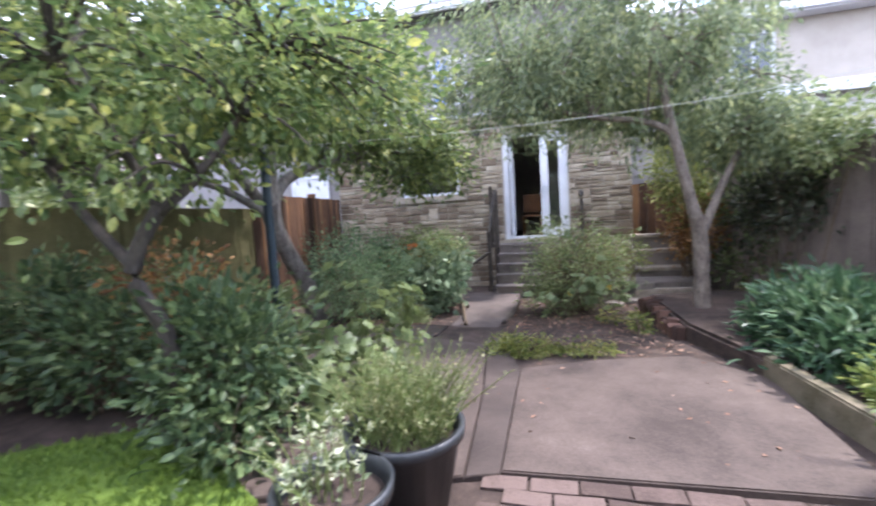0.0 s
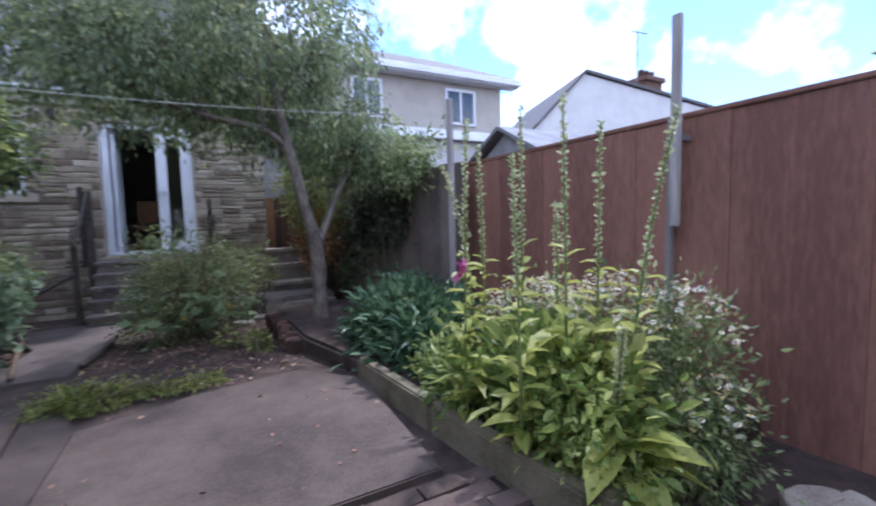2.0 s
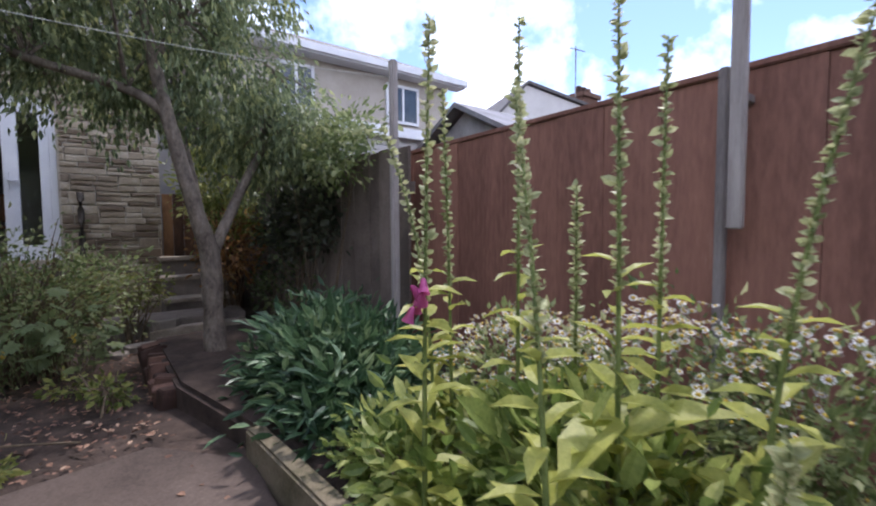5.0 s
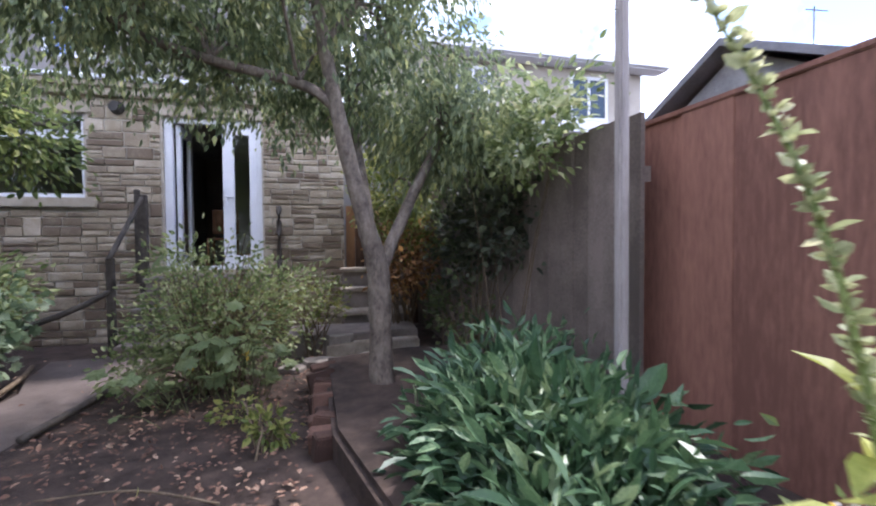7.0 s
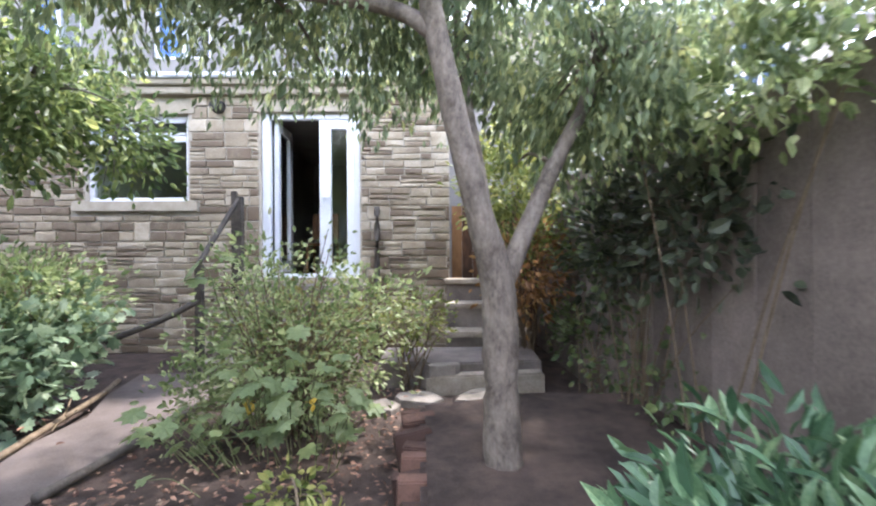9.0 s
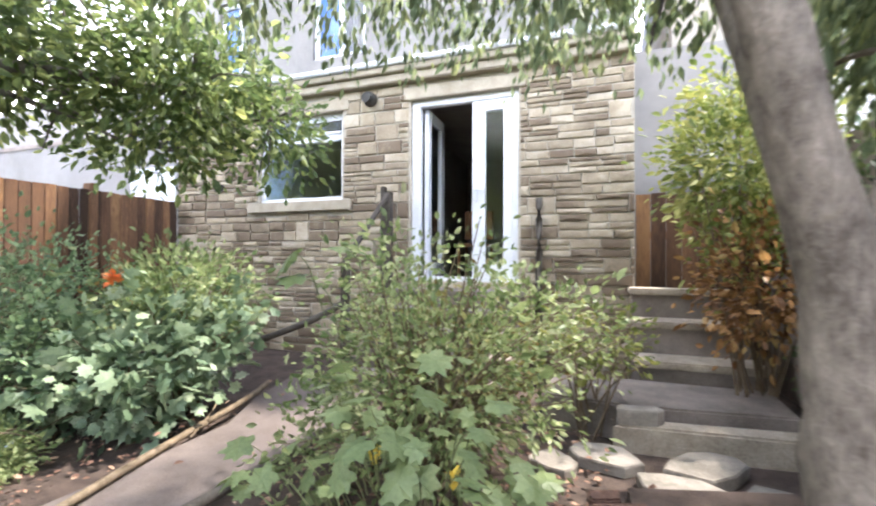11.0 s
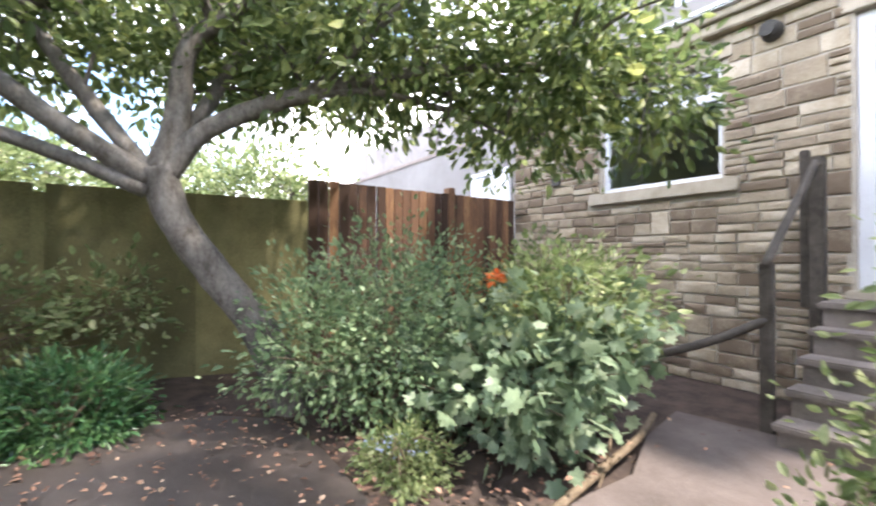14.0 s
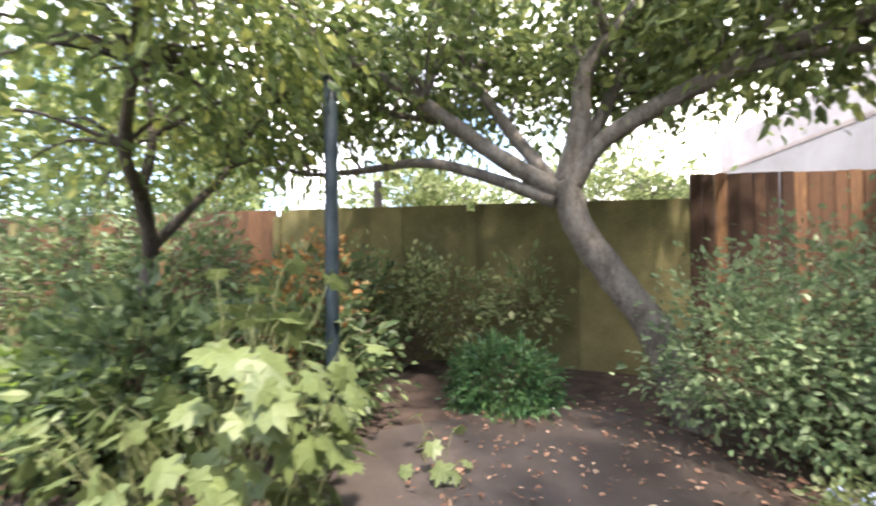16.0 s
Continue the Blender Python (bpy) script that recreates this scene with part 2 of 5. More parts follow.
M_TERRA = mat("rust_brick", (0.06, 0.034, 0.026), (0.145, 0.08, 0.058), 0.9, 5, 80, 0.6, obj=True, vary=0.12)
M_LINE = mat("white_line", (0.33, 0.342, 0.3), (0.42, 0.432, 0.396), 0.6, 8, 60, 0.0)

M_GLASS = bpy.data.materials.new("window_glass")
M_GLASS.use_nodes = True
_b = M_GLASS.node_tree.nodes["Principled BSDF"]
_b.inputs["Base Color"].default_value = (0.9, 0.94, 0.93, 1)
_b.inputs["Roughness"].default_value = 0.02
_b.inputs["Transmission Weight"].default_value = 1.0
_b.inputs["IOR"].default_value = 1.5

M_BLUEP = leafmat("blue_petal", (0.3, 0.36, 0.6), (0.42, 0.48, 0.7), sheer=0.2)
M_PALE = leafmat("pale_lobed_leaf", (0.13, 0.19, 0.11), (0.31, 0.39, 0.24), (0.52, 0.58, 0.42), sheer=0.4)
M_SKYPANE = mat("far_glass", (0.03, 0.035, 0.04), (0.06, 0.07, 0.08), 0.05, 2, 30, 0.0, spec=1.0)
M_FELTD = mat("dark_roof_felt", (0.17, 0.17, 0.185), (0.28, 0.28, 0.3), 0.9, 5, 90, 0.4)
M_FELT = mat("roof_felt", (0.3, 0.3, 0.31), (0.48, 0.48, 0.5), 0.9, 5, 90, 0.4)

# ---- helpers for meshes ----
rng = np.random.default_rng(7)


def mesh_of(name, verts, faces, material, smooth=False):
    me = bpy.data.meshes.new(name)
    me.from_pydata([tuple(v) for v in verts], [], [tuple(f) for f in faces])
    me.materials.append(material)
    if smooth:
        for p in me.polygons:
            p.use_smooth = True
    return me


def part(name, bm, material, parent=None, label="", smooth=False):
    """Links a bmesh (or a mesh) as one object under a thing."""
    if isinstance(bm, bpy.types.Mesh):
        me = bm
    else:
        me = bpy.data.meshes.new(name)
        bm.to_mesh(me)
        bm.free()
        me.materials.append(material)
        if smooth:
            for p in me.polygons:
                p.use_smooth = True
    ob = new(name, me)
    if parent is not None:
        ob.parent = parent
    if label:
        ob["label"] = label
    return ob


def empty(name, x=0, y=0, z=0, **tags):
    ob = new(name)
    ob.matrix_world = pose(x, y, z)
    return tagged(ob, **tags)


def box(bm, x0, x1, y0, y1, z0, z1, bevel=0.0):
    r = bmesh.ops.create_cube(bm, size=1, matrix=Matrix.LocRotScale(((x0 + x1) / 2, (y0 + y1) / 2, (z0 + z1) / 2), None, (x1 - x0, y1 - y0, z1 - z0)))
    if bevel:
        es = {e for v in r["verts"] for e in v.link_edges}
        bmesh.ops.bevel(bm, geom=list(es), offset=bevel, segments=2, affect="EDGES")
    return bm


def boxes(*bs, bevel=0.0):
    bm = bmesh.new()
    for b in bs:
        box(bm, *b, bevel=bevel)
    return bm


def prism(pts, z0, z1, bevel=0.0):
    """A slab from a plan outline."""
    bm = bmesh.new()
    low = [bm.verts.new((x, y, z0)) for x, y in pts]
    up = [bm.verts.new((x, y, z1)) for x, y in pts]
    bm.faces.new(list(reversed(low)))
    top = bm.faces.new(up)
    n = len(pts)
    for i in range(n):
        bm.faces.new((low[i], low[(i + 1) % n], up[(i + 1) % n], up[i]))
    bmesh.ops.recalc_face_normals(bm, faces=bm.faces)
    if bevel:
        bmesh.ops.bevel(bm, geom=list(top.edges), offset=bevel, segments=2, affect="EDGES")
    return bm


def tube(bm, pts, radii, sides=8, wob=0.0, seed=0):
    """A tapering limb along points, smoothed by a spline."""
    P = [Vector(p) for p in pts]
    fine, rad = [], []
    for i in range(len(P) - 1):
        p0, p1, p2, p3 = P[max(i - 1, 0)], P[i], P[i + 1], P[min(i + 2, len(P) - 1)]
        for k in range(5):
            t = k / 5
            fine.append(0.5 * (2 * p1 + (p2 - p0) * t + (2 * p0 - 5 * p1 + 4 * p2 - p3) * t * t + (3 * p1 - p0 - 3 * p2 + p3) * t ** 3))
            rad.append(radii[i] + (radii[i + 1] - radii[i]) * t)
    fine.append(P[-1])
    rad.append(radii[-1])
    rings = []
    for i, p in enumerate(fine):
        d = (fine[min(i + 1, len(fine) - 1)] - fine[max(i - 1, 0)]).normalized()
        q = d.to_track_quat("Z", "Y")
        ring = []
        for k in range(sides):
            a = 2 * math.pi * k / sides
            r = rad[i] * (1 + wob * noise.noise((p.x * 9 + k * 1.7 + seed, p.y * 9, p.z * 7)))
            ring.append(bm.verts.new(p + q @ Vector((r * math.cos(a), r * math.sin(a), 0))))
        rings.append(ring)
    for a, b in zip(rings, rings[1:]):
        for k in range(sides):
            bm.faces.new((a[k], a[(k + 1) % sides], b[(k + 1) % sides], b[k]))
    bm.faces.new(rings[-1])
    bm.faces.new(list(reversed(rings[0])))
    return bm


OVAL = ([(0, 0, 0), (0.32, 0.3, 0.07), (0.3, 0.65, 0.07), (0, 1, -0.06), (-0.3, 0.65, 0.07), (-0.32, 0.3, 0.07), (0, 0.5, 0)],
        [(0, 1, 6), (1, 2, 6), (2, 3, 6), (3, 4, 6), (4, 5, 6), (5, 0, 6)])
BLADE = ([(0, 0, 0), (0.5, 0.4, 0.06), (0, 1, -0.1), (-0.5, 0.4, 0.06)], [(0, 1, 2), (0, 2, 3)])
LOBES = [(0, 0.02), (0.2, -0.1), (0.45, -0.03), (0.36, 0.17), (0.62, 0.4), (0.4, 0.48), (0.35, 0.76), (0.14, 0.68), (0, 1.0)]
LOBED = ([(0, 0.35, 0.05)] + [(x, y, 0.02 - 0.1 * x * x - 0.08 * y * y) for x, y in LOBES] + [(-x, y, 0.02 - 0.1 * x * x - 0.08 * y * y) for x, y in reversed(LOBES[1:-1])], None)
LOBED = (LOBED[0], [(0, i, i % 16 + 1) for i in range(1, 17)])


def leaves(name, pos, aim, size, width, shape, material, up=0.6, jitter=0.5, spread=0.25):
    """A mesh of many leaves: at pos (n,3), pointing along aim (n,3)."""
    T, F = np.array(shape[0], float), shape[1]
    n = len(pos)
    aim = aim + rng.normal(0, jitter, (n, 3))
    aim /= np.linalg.norm(aim, axis=1)[:, None] + 1e-9
    nor = rng.normal(0, 0.6, (n, 3)) + np.array((0, 0, up))
    side = np.cross(aim, nor)
    side /= np.linalg.norm(side, axis=1)[:, None] + 1e-9
    nor = np.cross(side, aim)
    s = size * np.exp(rng.normal(0, spread, n))
    V = (T[None, :, 0, None] * side[:, None] * width + T[None, :, 1, None] * aim[:, None] + T[None, :, 2, None] * nor[:, None]) * s[:, None, None] + pos[:, None]
    k = len(T)
    faces = [tuple(i * k + j for j in f) for i in range(n) for f in F]
    return mesh_of(name, V.reshape(-1, 3), faces, material)


def clumps(balls, per, spread, hang=0.0, shell=0.5):
    """Leaf places in clumps through ellipsoids (x, y, z, rx, ry, rz, clumps): places and outward directions."""
    pos, aim = [], []
    for x, y, z, rx, ry, rz, n in balls:
        d = rng.normal(0, 1, (n, 3))
        d /= np.linalg.norm(d, axis=1)[:, None]
        r = (shell ** 3 + (1 - shell ** 3) * rng.random(n)) ** (1 / 3)
        r *= 0.85 + 0.3 * rng.random(n)
        c = np.array((x, y, z)) + d * r[:, None] * np.array((rx, ry, rz))
        q = np.repeat(c, per, 0) + rng.normal(0, spread, (n * per, 3))
        if hang:
            u = rng.random(n * per)
            q[:, 2] -= u * hang * np.repeat(0.5 + rng.random(n), per)
            q[:, :2] += (u ** 2)[:, None] * np.repeat(d[:, :2], per, 0) * 0.1
        pos.append(q)
        aim.append(np.repeat(d, per, 0) + (q - np.repeat(c, per, 0)) / spread * 0.5)
    return np.concatenate(pos), np.concatenate(aim)


def gz(x, y):
    """Ground height: the garden falls a little towards the house."""
    t = min(max((y - 3.0) / 3.5, 0), 1)
    return -0.16 * t * t * (3 - 2 * t)


# ---- ground ----
xs = [-400, -60, -15, *[-8 + 0.5 * i for i in range(41)], 20, 80, 400]
ys = [-400, -60, -15, *[-6 + 0.5 * i for i in range(41)], 20, 80, 400]
gv = [(x, y, gz(x, y) - 0.03 + (0.012 * noise.noise((x * 1.3, y * 1.3, 0)) if abs(x) < 10 and abs(y) < 12 else 0)) for y in ys for x in xs]
gf = [(j * len(xs) + i, j * len(xs) + i + 1, (j + 1) * len(xs) + i + 1, (j + 1) * len(xs) + i) for j in range(len(ys) - 1) for i in range(len(xs) - 1)]
ground = tagged(new("ground", mesh_of("ground", gv, gf, M_SOIL, True)), "dark brown garden soil with leaf litter", "ground", kind="structure")

patio = part("patio", prism([(0.58, 1.66), (2.23, 1.7), (2.3, 3.05), (1.9, 3.5), (1.2, 3.35), (0.58, 3.1)], -0.06, 0.01, 0.008), M_CONC)
tagged(patio, "worn pinkish concrete patio slab", "patio", kind="structure")
strip = part("paving_strip", prism([(-0.75, 1.2), (0.4, 1.6), (0.34, 2.6), (0.2, 3.75), (-0.5, 4.0), (-0.85, 3.6)], -0.06, 0.004, 0.006), M_CONC)
tagged(strip, "worn grey concrete paving beside the slab", "paving", kind="structure")
# narrow strip in a darker concrete colour than the slab
tagged(part("paving_joint", prism([(0.41, 1.6), (0.572, 1.65), (0.572, 3.1), (0.42, 3.7), (0.22, 3.74), (0.35, 2.6)], -0.06, 0.0, 0.004), M_STRIP), "darker strip of paving along the slab", "paving", kind="structure")
# darker, smoother concrete than the paving strip it adjoins
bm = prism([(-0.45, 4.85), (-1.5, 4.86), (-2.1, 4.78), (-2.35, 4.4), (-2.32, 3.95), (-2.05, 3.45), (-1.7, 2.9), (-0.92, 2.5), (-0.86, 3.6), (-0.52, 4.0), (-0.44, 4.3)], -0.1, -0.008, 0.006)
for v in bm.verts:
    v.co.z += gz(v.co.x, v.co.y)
tagged(part("shaded_paving", bm, M_DARKP), "dark concrete paving under the leaning tree", "paving", kind="structure")
path = part("path", prism([(-0.5, 4.0), (0.12, 3.8), (0.2, 5.0), (0.28, 6.0), (0.3, 7.35), (-0.75, 7.2), (-0.62, 6.6), (-0.4, 6.1), (-0.42, 5.2)], -0.3, -0.12, 0.01), M_PATH)
tagged(path, "pale concrete garden path towards the steps", "path", kind="structure")
lawn = part("lawn", prism([(-3.5, -3), (-0.45, -3), (-0.5, 1.25), (-0.8, 1.42), (-1.7, 1.78), (-2.1, 1.52), (-2.4, 1.3), (-3.5, 0.5)], -0.06, 0.02, 0.01), M_LAWN)
tagged(lawn, "bright green mown lawn", "lawn", kind="structure")

# ---- house ----
HY = 8.38
WX0, WX1, WZ0, WZ1 = -2.2, -0.93, 1.7, 2.78
DX0, DX1, DZ0, DZ1 = -0.03, 1.2, 0.74, 2.8
X0, X1 = -3.6, 2.32
wall = part("wall_house", boxes((X0, WX0, HY, HY + 0.25, -0.4, 3.05), (WX0, WX1, HY, HY + 0.25, -0.4, WZ0), (WX0, WX1, HY, HY + 0.25, WZ1, 3.05), (WX1, DX0, HY, HY + 0.25, -0.4, 3.05),
            (DX0, DX1, HY, HY + 0.25, -0.4, DZ0), (DX0, DX1, HY, HY + 0.25, DZ1, 3.05), (DX1, X1, HY, HY + 0.25, -0.4, 3.05)), M_MORTAR)
tagged(wall, "coursed brown sandstone wall with pale mortar joints", "wall", kind="structure")
up = part("wall_upper", boxes((X0, -2.95, 8.45, 8.65, 3.1, 5.15), (-2.95, -2.3, 8.45, 8.65, 3.1, 3.5), (-2.95, -2.3, 8.45, 8.65, 4.5, 5.15), (-2.3, -1.42, 8.45, 8.65, 3.1, 5.15),
          (-1.42, -0.67, 8.45, 8.65, 3.1, 3.5), (-1.42, -0.67, 8.45, 8.65, 4.5, 5.15), (-0.67, X1, 8.45, 8.65, 3.1, 5.15)), M_UPPER)
tagged(up, "cream rendered upper storey wall", "wall", kind="structure")
back = part("wall_back", boxes((X0, X1, 12.5, 12.7, -0.4, 5.15), (X0, X0 + 0.2, HY + 0.25, 12.5, -0.4, 3.05), (X1 - 0.2, X1, HY + 0.25, 12.5, -0.4, 3.05), (X0, X0 + 0.2, 8.65, 12.5, 3.1, 5.15), (X1 - 0.2, X1, 8.65, 12.5, 3.1, 5.15)), M_DARK)
tagged(back, "plain plastered inner walls of the house", "wall", kind="structure")
tagged(part("floor", boxes((X0 + 0.2, X1 - 0.2, HY + 0.25, 12.5, 0.5, 0.72)), M_FLOORIN), "dark wooden room floor", "floor", kind="structure")
tagged(part("ceiling", boxes((X0 + 0.2, X1 - 0.2, HY + 0.25, 12.5, 2.95, 3.08)), M_DARK), "plain plaster ceiling", "ceiling", kind="structure")
tagged(part("partition", boxes((-0.6, -0.5, HY + 0.25, 12.5, 0.72, 2.95), (X0 + 0.2, -0.6, 10.6, 10.7, 0.72, 2.95)), M_DARK), "plain plastered partition inside the house", "wall", kind="structure")
roof = part("roof", prism([(X0 - 0.1, 8.1), (X1 + 0.1, 8.1), (X1 + 0.1, 10.7), (X0 - 0.1, 10.7)], 5.15, 5.3), M_SLATE)
tagged(roof, "dark slate roof of the house", "roof", kind="structure")
bm = bmesh.new()
vs = [bm.verts.new(v) for v in ((X0 - 0.1, 8.05, 5.3), (X1 + 0.1, 8.05, 5.3), (X1 + 0.1, 10.6, 6.6), (X0 - 0.1, 10.6, 6.6), (X1 + 0.1, 12.9, 5.3), (X0 - 0.1, 12.9, 5.3))]
for f in ((0, 1, 2, 3), (3, 2, 4, 5), (0, 3, 5), (1, 4, 2), (0, 5, 4, 1)):
    bm.faces.new([vs[i] for i in f])
bmesh.ops.recalc_face_normals(bm, faces=bm.faces)
part("pitch", bm, M_SLATE, roof)
part("gutter", boxes((X0 - 0.1, X1 + 0.1, 7.98, 8.1, 5.17, 5.29), bevel=0.03), M_PVC, roof, "white plastic eaves gutter")
trim = part("trim", boxes((X0, X1, 8.22, 8.449, 3.1, 3.17), bevel=0.01), M_DRESSED)
tagged(trim, "pale stone cornice above the ground floor", "trim", kind="structure")
part("fascia", boxes((X0, X1, 8.27, 8.449, 3.0, 3.097), bevel=0.012), M_DRESSED, trim)
part("lip", boxes((X0, X1, 8.17, 8.25, 3.173, 3.23), bevel=0.015), M_PVC, trim)


def window(name, x0, x1, z0, z1, y, bars=(), vents=None, label="", t=0.055):
    """A framed window with glass: bars at given heights or widths."""
    w = part(name, boxes((x0, x1, y, y + 0.07, z0, z0 + t), (x0, x1, y, y + 0.07, z1 - t, z1), (x0, x0 + t, y, y + 0.07, z0 + t, z1 - t), (x1 - t, x1, y, y + 0.07, z0 + t, z1 - t), bevel=0.008), M_PVC)
    tagged(w, label or "white plastic framed window with dark glass", "window", kind="structure")
    for k, (a, b, c, d) in enumerate(bars):
        part("glazing_bar", boxes((a, b, y - 0.004, y + 0.066, c, d), bevel=0.006), M_PVC, w)
    g = part("pane", boxes((x0 + t * 0.8, x1 - t * 0.8, y + 0.03, y + 0.036, z0 + t * 0.8, z1 - t * 0.8)), M_GLASS, w)
    g.visible_shadow = False
    return w


win = window("window_1", WX0, WX1, WZ0, WZ1, HY + 0.06, bars=((WX0 + 0.055, WX1 - 0.055, 2.45, 2.53),), label="white framed window with a narrow top light")
part("window_sill", boxes((WX0 - 0.14, WX1 + 0.14, HY - 0.06, HY + 0.06, WZ0 - 0.13, WZ0 - 0.002), bevel=0.012), M_DRESSED, win, "pale stone sill")
part("top_light", boxes((WX0 + 0.5, WX0 + 0.54, HY + 0.05, HY + 0.12, 2.53, WZ1 - 0.055), (WX0 + 0.56, WX1 - 0.06, HY + 0.045, HY + 0.06, 2.535, 2.565), (WX0 + 0.56, WX1 - 0.06, HY + 0.045, HY + 0.06, WZ1 - 0.09, WZ1 - 0.06), bevel=0.005), M_PVC, win)
window("window_2", -1.42, -0.67, 3.5, 4.5, 8.5, bars=((-1.06, -1.0, 3.555, 4.445),), label="white framed upstairs window with blue sky reflection painted behind one pane")
window("window_3", -2.95, -2.3, 3.5, 4.5, 8.5, bars=((-2.65, -2.6, 3.555, 4.445),), label="white framed upstairs window with blue sky reflection painted behind one pane")
# a blue sheet behind one pane paints in the sky's reflection
for nm, x0, x1 in (("window_2", -1.37, -1.06), ("window_3", -2.9, -2.65)):
    part("blind", boxes((x0, x1, 8.545, 8.56, 3.55, 4.45)), M_SKYBLUE, bpy.data.objects[nm], "blue sheet behind one pane, painted as reflected sky")

# door: an open leaf, a fixed leaf beside it
Yd = HY + 0.04
door = part("door_1", boxes((DX0, DX0 + 0.1, Yd, Yd + 0.09, DZ0, DZ1), (DX1 - 0.07, DX1, Yd, Yd + 0.09, DZ0, DZ1), (DX0 + 0.1, DX1 - 0.07, Yd, Yd + 0.09, DZ1 - 0.07, DZ1), (DX0 + 0.1, DX1 - 0.07, Yd, Yd + 0.09, DZ0, DZ0 + 0.05), bevel=0.008), M_PVC)
tagged(door, "white plastic double door with one leaf open inwards", "door", kind="structure")
fix = part("door_leaf", boxes((0.685, 0.83, Yd + 0.01, Yd + 0.08, DZ0 + 0.052, DZ1 - 0.072), (1.03, DX1 - 0.072, Yd + 0.01, Yd + 0.08, DZ0 + 0.052, DZ1 - 0.072), (0.83, 1.03, Yd + 0.01, Yd + 0.08, DZ0 + 0.052, DZ0 + 0.19), (0.83, 1.03, Yd + 0.01, Yd + 0.08, DZ1 - 0.19, DZ1 - 0.072), bevel=0.006), M_PVC, door)
part("pane", boxes((0.82, 1.04, Yd + 0.04, Yd + 0.046, DZ0 + 0.18, DZ1 - 0.18)), M_GLASS, fix).visible_shadow = False
part("door_handle", boxes((0.71, 0.74, Yd - 0.012, Yd + 0.009, 1.62, 1.85), (0.715, 0.84, Yd - 0.045, Yd - 0.02, 1.74, 1.765), (0.715, 0.735, Yd - 0.03, Yd - 0.011, 1.74, 1.765), bevel=0.004), M_PVC, fix)
leaf = part("door_leaf", boxes((0.085, 0.14, Yd + 0.1, Yd + 0.2, DZ0 + 0.05, DZ1 - 0.07), (0.085, 0.14, Yd + 0.55, Yd + 0.67, DZ0 + 0.05, DZ1 - 0.07), (0.085, 0.14, Yd + 0.2, Yd + 0.55, DZ0 + 0.05, DZ0 + 0.2), (0.085, 0.14, Yd + 0.2, Yd + 0.55, DZ1 - 0.2, DZ1 - 0.07), bevel=0.006), M_PVC, door, "white door leaf standing open inwards")
part("pane", boxes((0.11, 0.116, Yd + 0.19, Yd + 0.56, DZ0 + 0.19, DZ1 - 0.19)), M_GLASS, leaf).visible_shadow = False
part("door_sill", boxes((DX0 - 0.05, DX1 + 0.05, HY - 0.08, Yd + 0.1, DZ0 - 0.07, DZ0 - 0.003), bevel=0.01), M_DRESSED, door, "worn pale stone sill")

# steps up to the door, with a handrail
steps = empty("door_steps", 0.5, 7.8, -0.15, label="dark worn stone steps below the open door", category="steps", kind="structure")
for k in range(5):
    z1 = -0.15 + 0.165 * (k + 1)
    y0 = 7.1 + 0.2 * k
    s = part("step", boxes((-0.1, 1.3, y0, y0 + 0.2 if k < 4 else 8.3, -0.4, z1 - 0.05)), M_DAMP, steps)
    t = part("tread", boxes((-0.13, 1.33, y0 - 0.025, y0 + 0.2 if k < 4 else 8.298, z1 - 0.048, z1), bevel=0.01), M_DAMP, steps)
    for o in (s, t):
        o.matrix_parent_inverse = steps.matrix_world.inverted()
rail = empty("handrail", -0.2, 7.6, 0, label="dark weathered wooden handrail beside the door steps", category="handrail")


def rod(name, pts, r, material, parent, sides=8):
    bm = bmesh.new()
    tube(bm, pts, r if isinstance(r, (list, tuple)) else [r] * len(pts), sides)
    o = part(name, bm, material, parent, smooth=True)
    if parent is not None:
        o.matrix_parent_inverse = parent.matrix_world.inverted()
    return o


def sub(ob, parent):
    ob.parent = parent
    ob.matrix_parent_inverse = parent.matrix_world.inverted()
    return ob


for x, y, z0, z1, r in ((-0.22, 7.3, -0.2, 0.95, 0.035), (-0.18, 8.1, -0.2, 1.72, 0.045), (-0.28, 8.2, 0.6, 1.8, 0.03)):
    sub(part("post", boxes((x - r, x + r, y - r, y + r, z0, z1), bevel=0.008), M_IRON, None), rail)
rod("rail", [(-0.22, 7.26, 0.93), (-0.2, 7.7, 1.33), (-0.18, 8.1, 1.7)], 0.028, M_IRON, rail)
rod("rail", [(-0.9, 6.95, 0.25), (-0.5, 7.15, 0.42), (-0.2, 7.3, 0.6)], 0.03, M_IRON, rail)
rod("drainpipe", [(1.42, 8.32, -0.1), (1.42, 8.32, 0.9), (1.42, 8.32, 1.62)], 0.035, M_IRON, None)
tagged(bpy.data.objects["drainpipe"], "dark waste pipe on the stone wall", "pipe")
bm = bmesh.new()
bmesh.ops.create_cone(bm, cap_ends=True, segments=20, radius1=0.085, radius2=0.07, depth=0.09, matrix=pose(-0.53, 8.3, 2.86, 90, 0, 0))
bmesh.ops.create_cone(bm, cap_ends=True, segments=20, radius1=0.055, radius2=0.055, depth=0.06, matrix=pose(-0.53, 8.25, 2.85, 90, 0, 0))
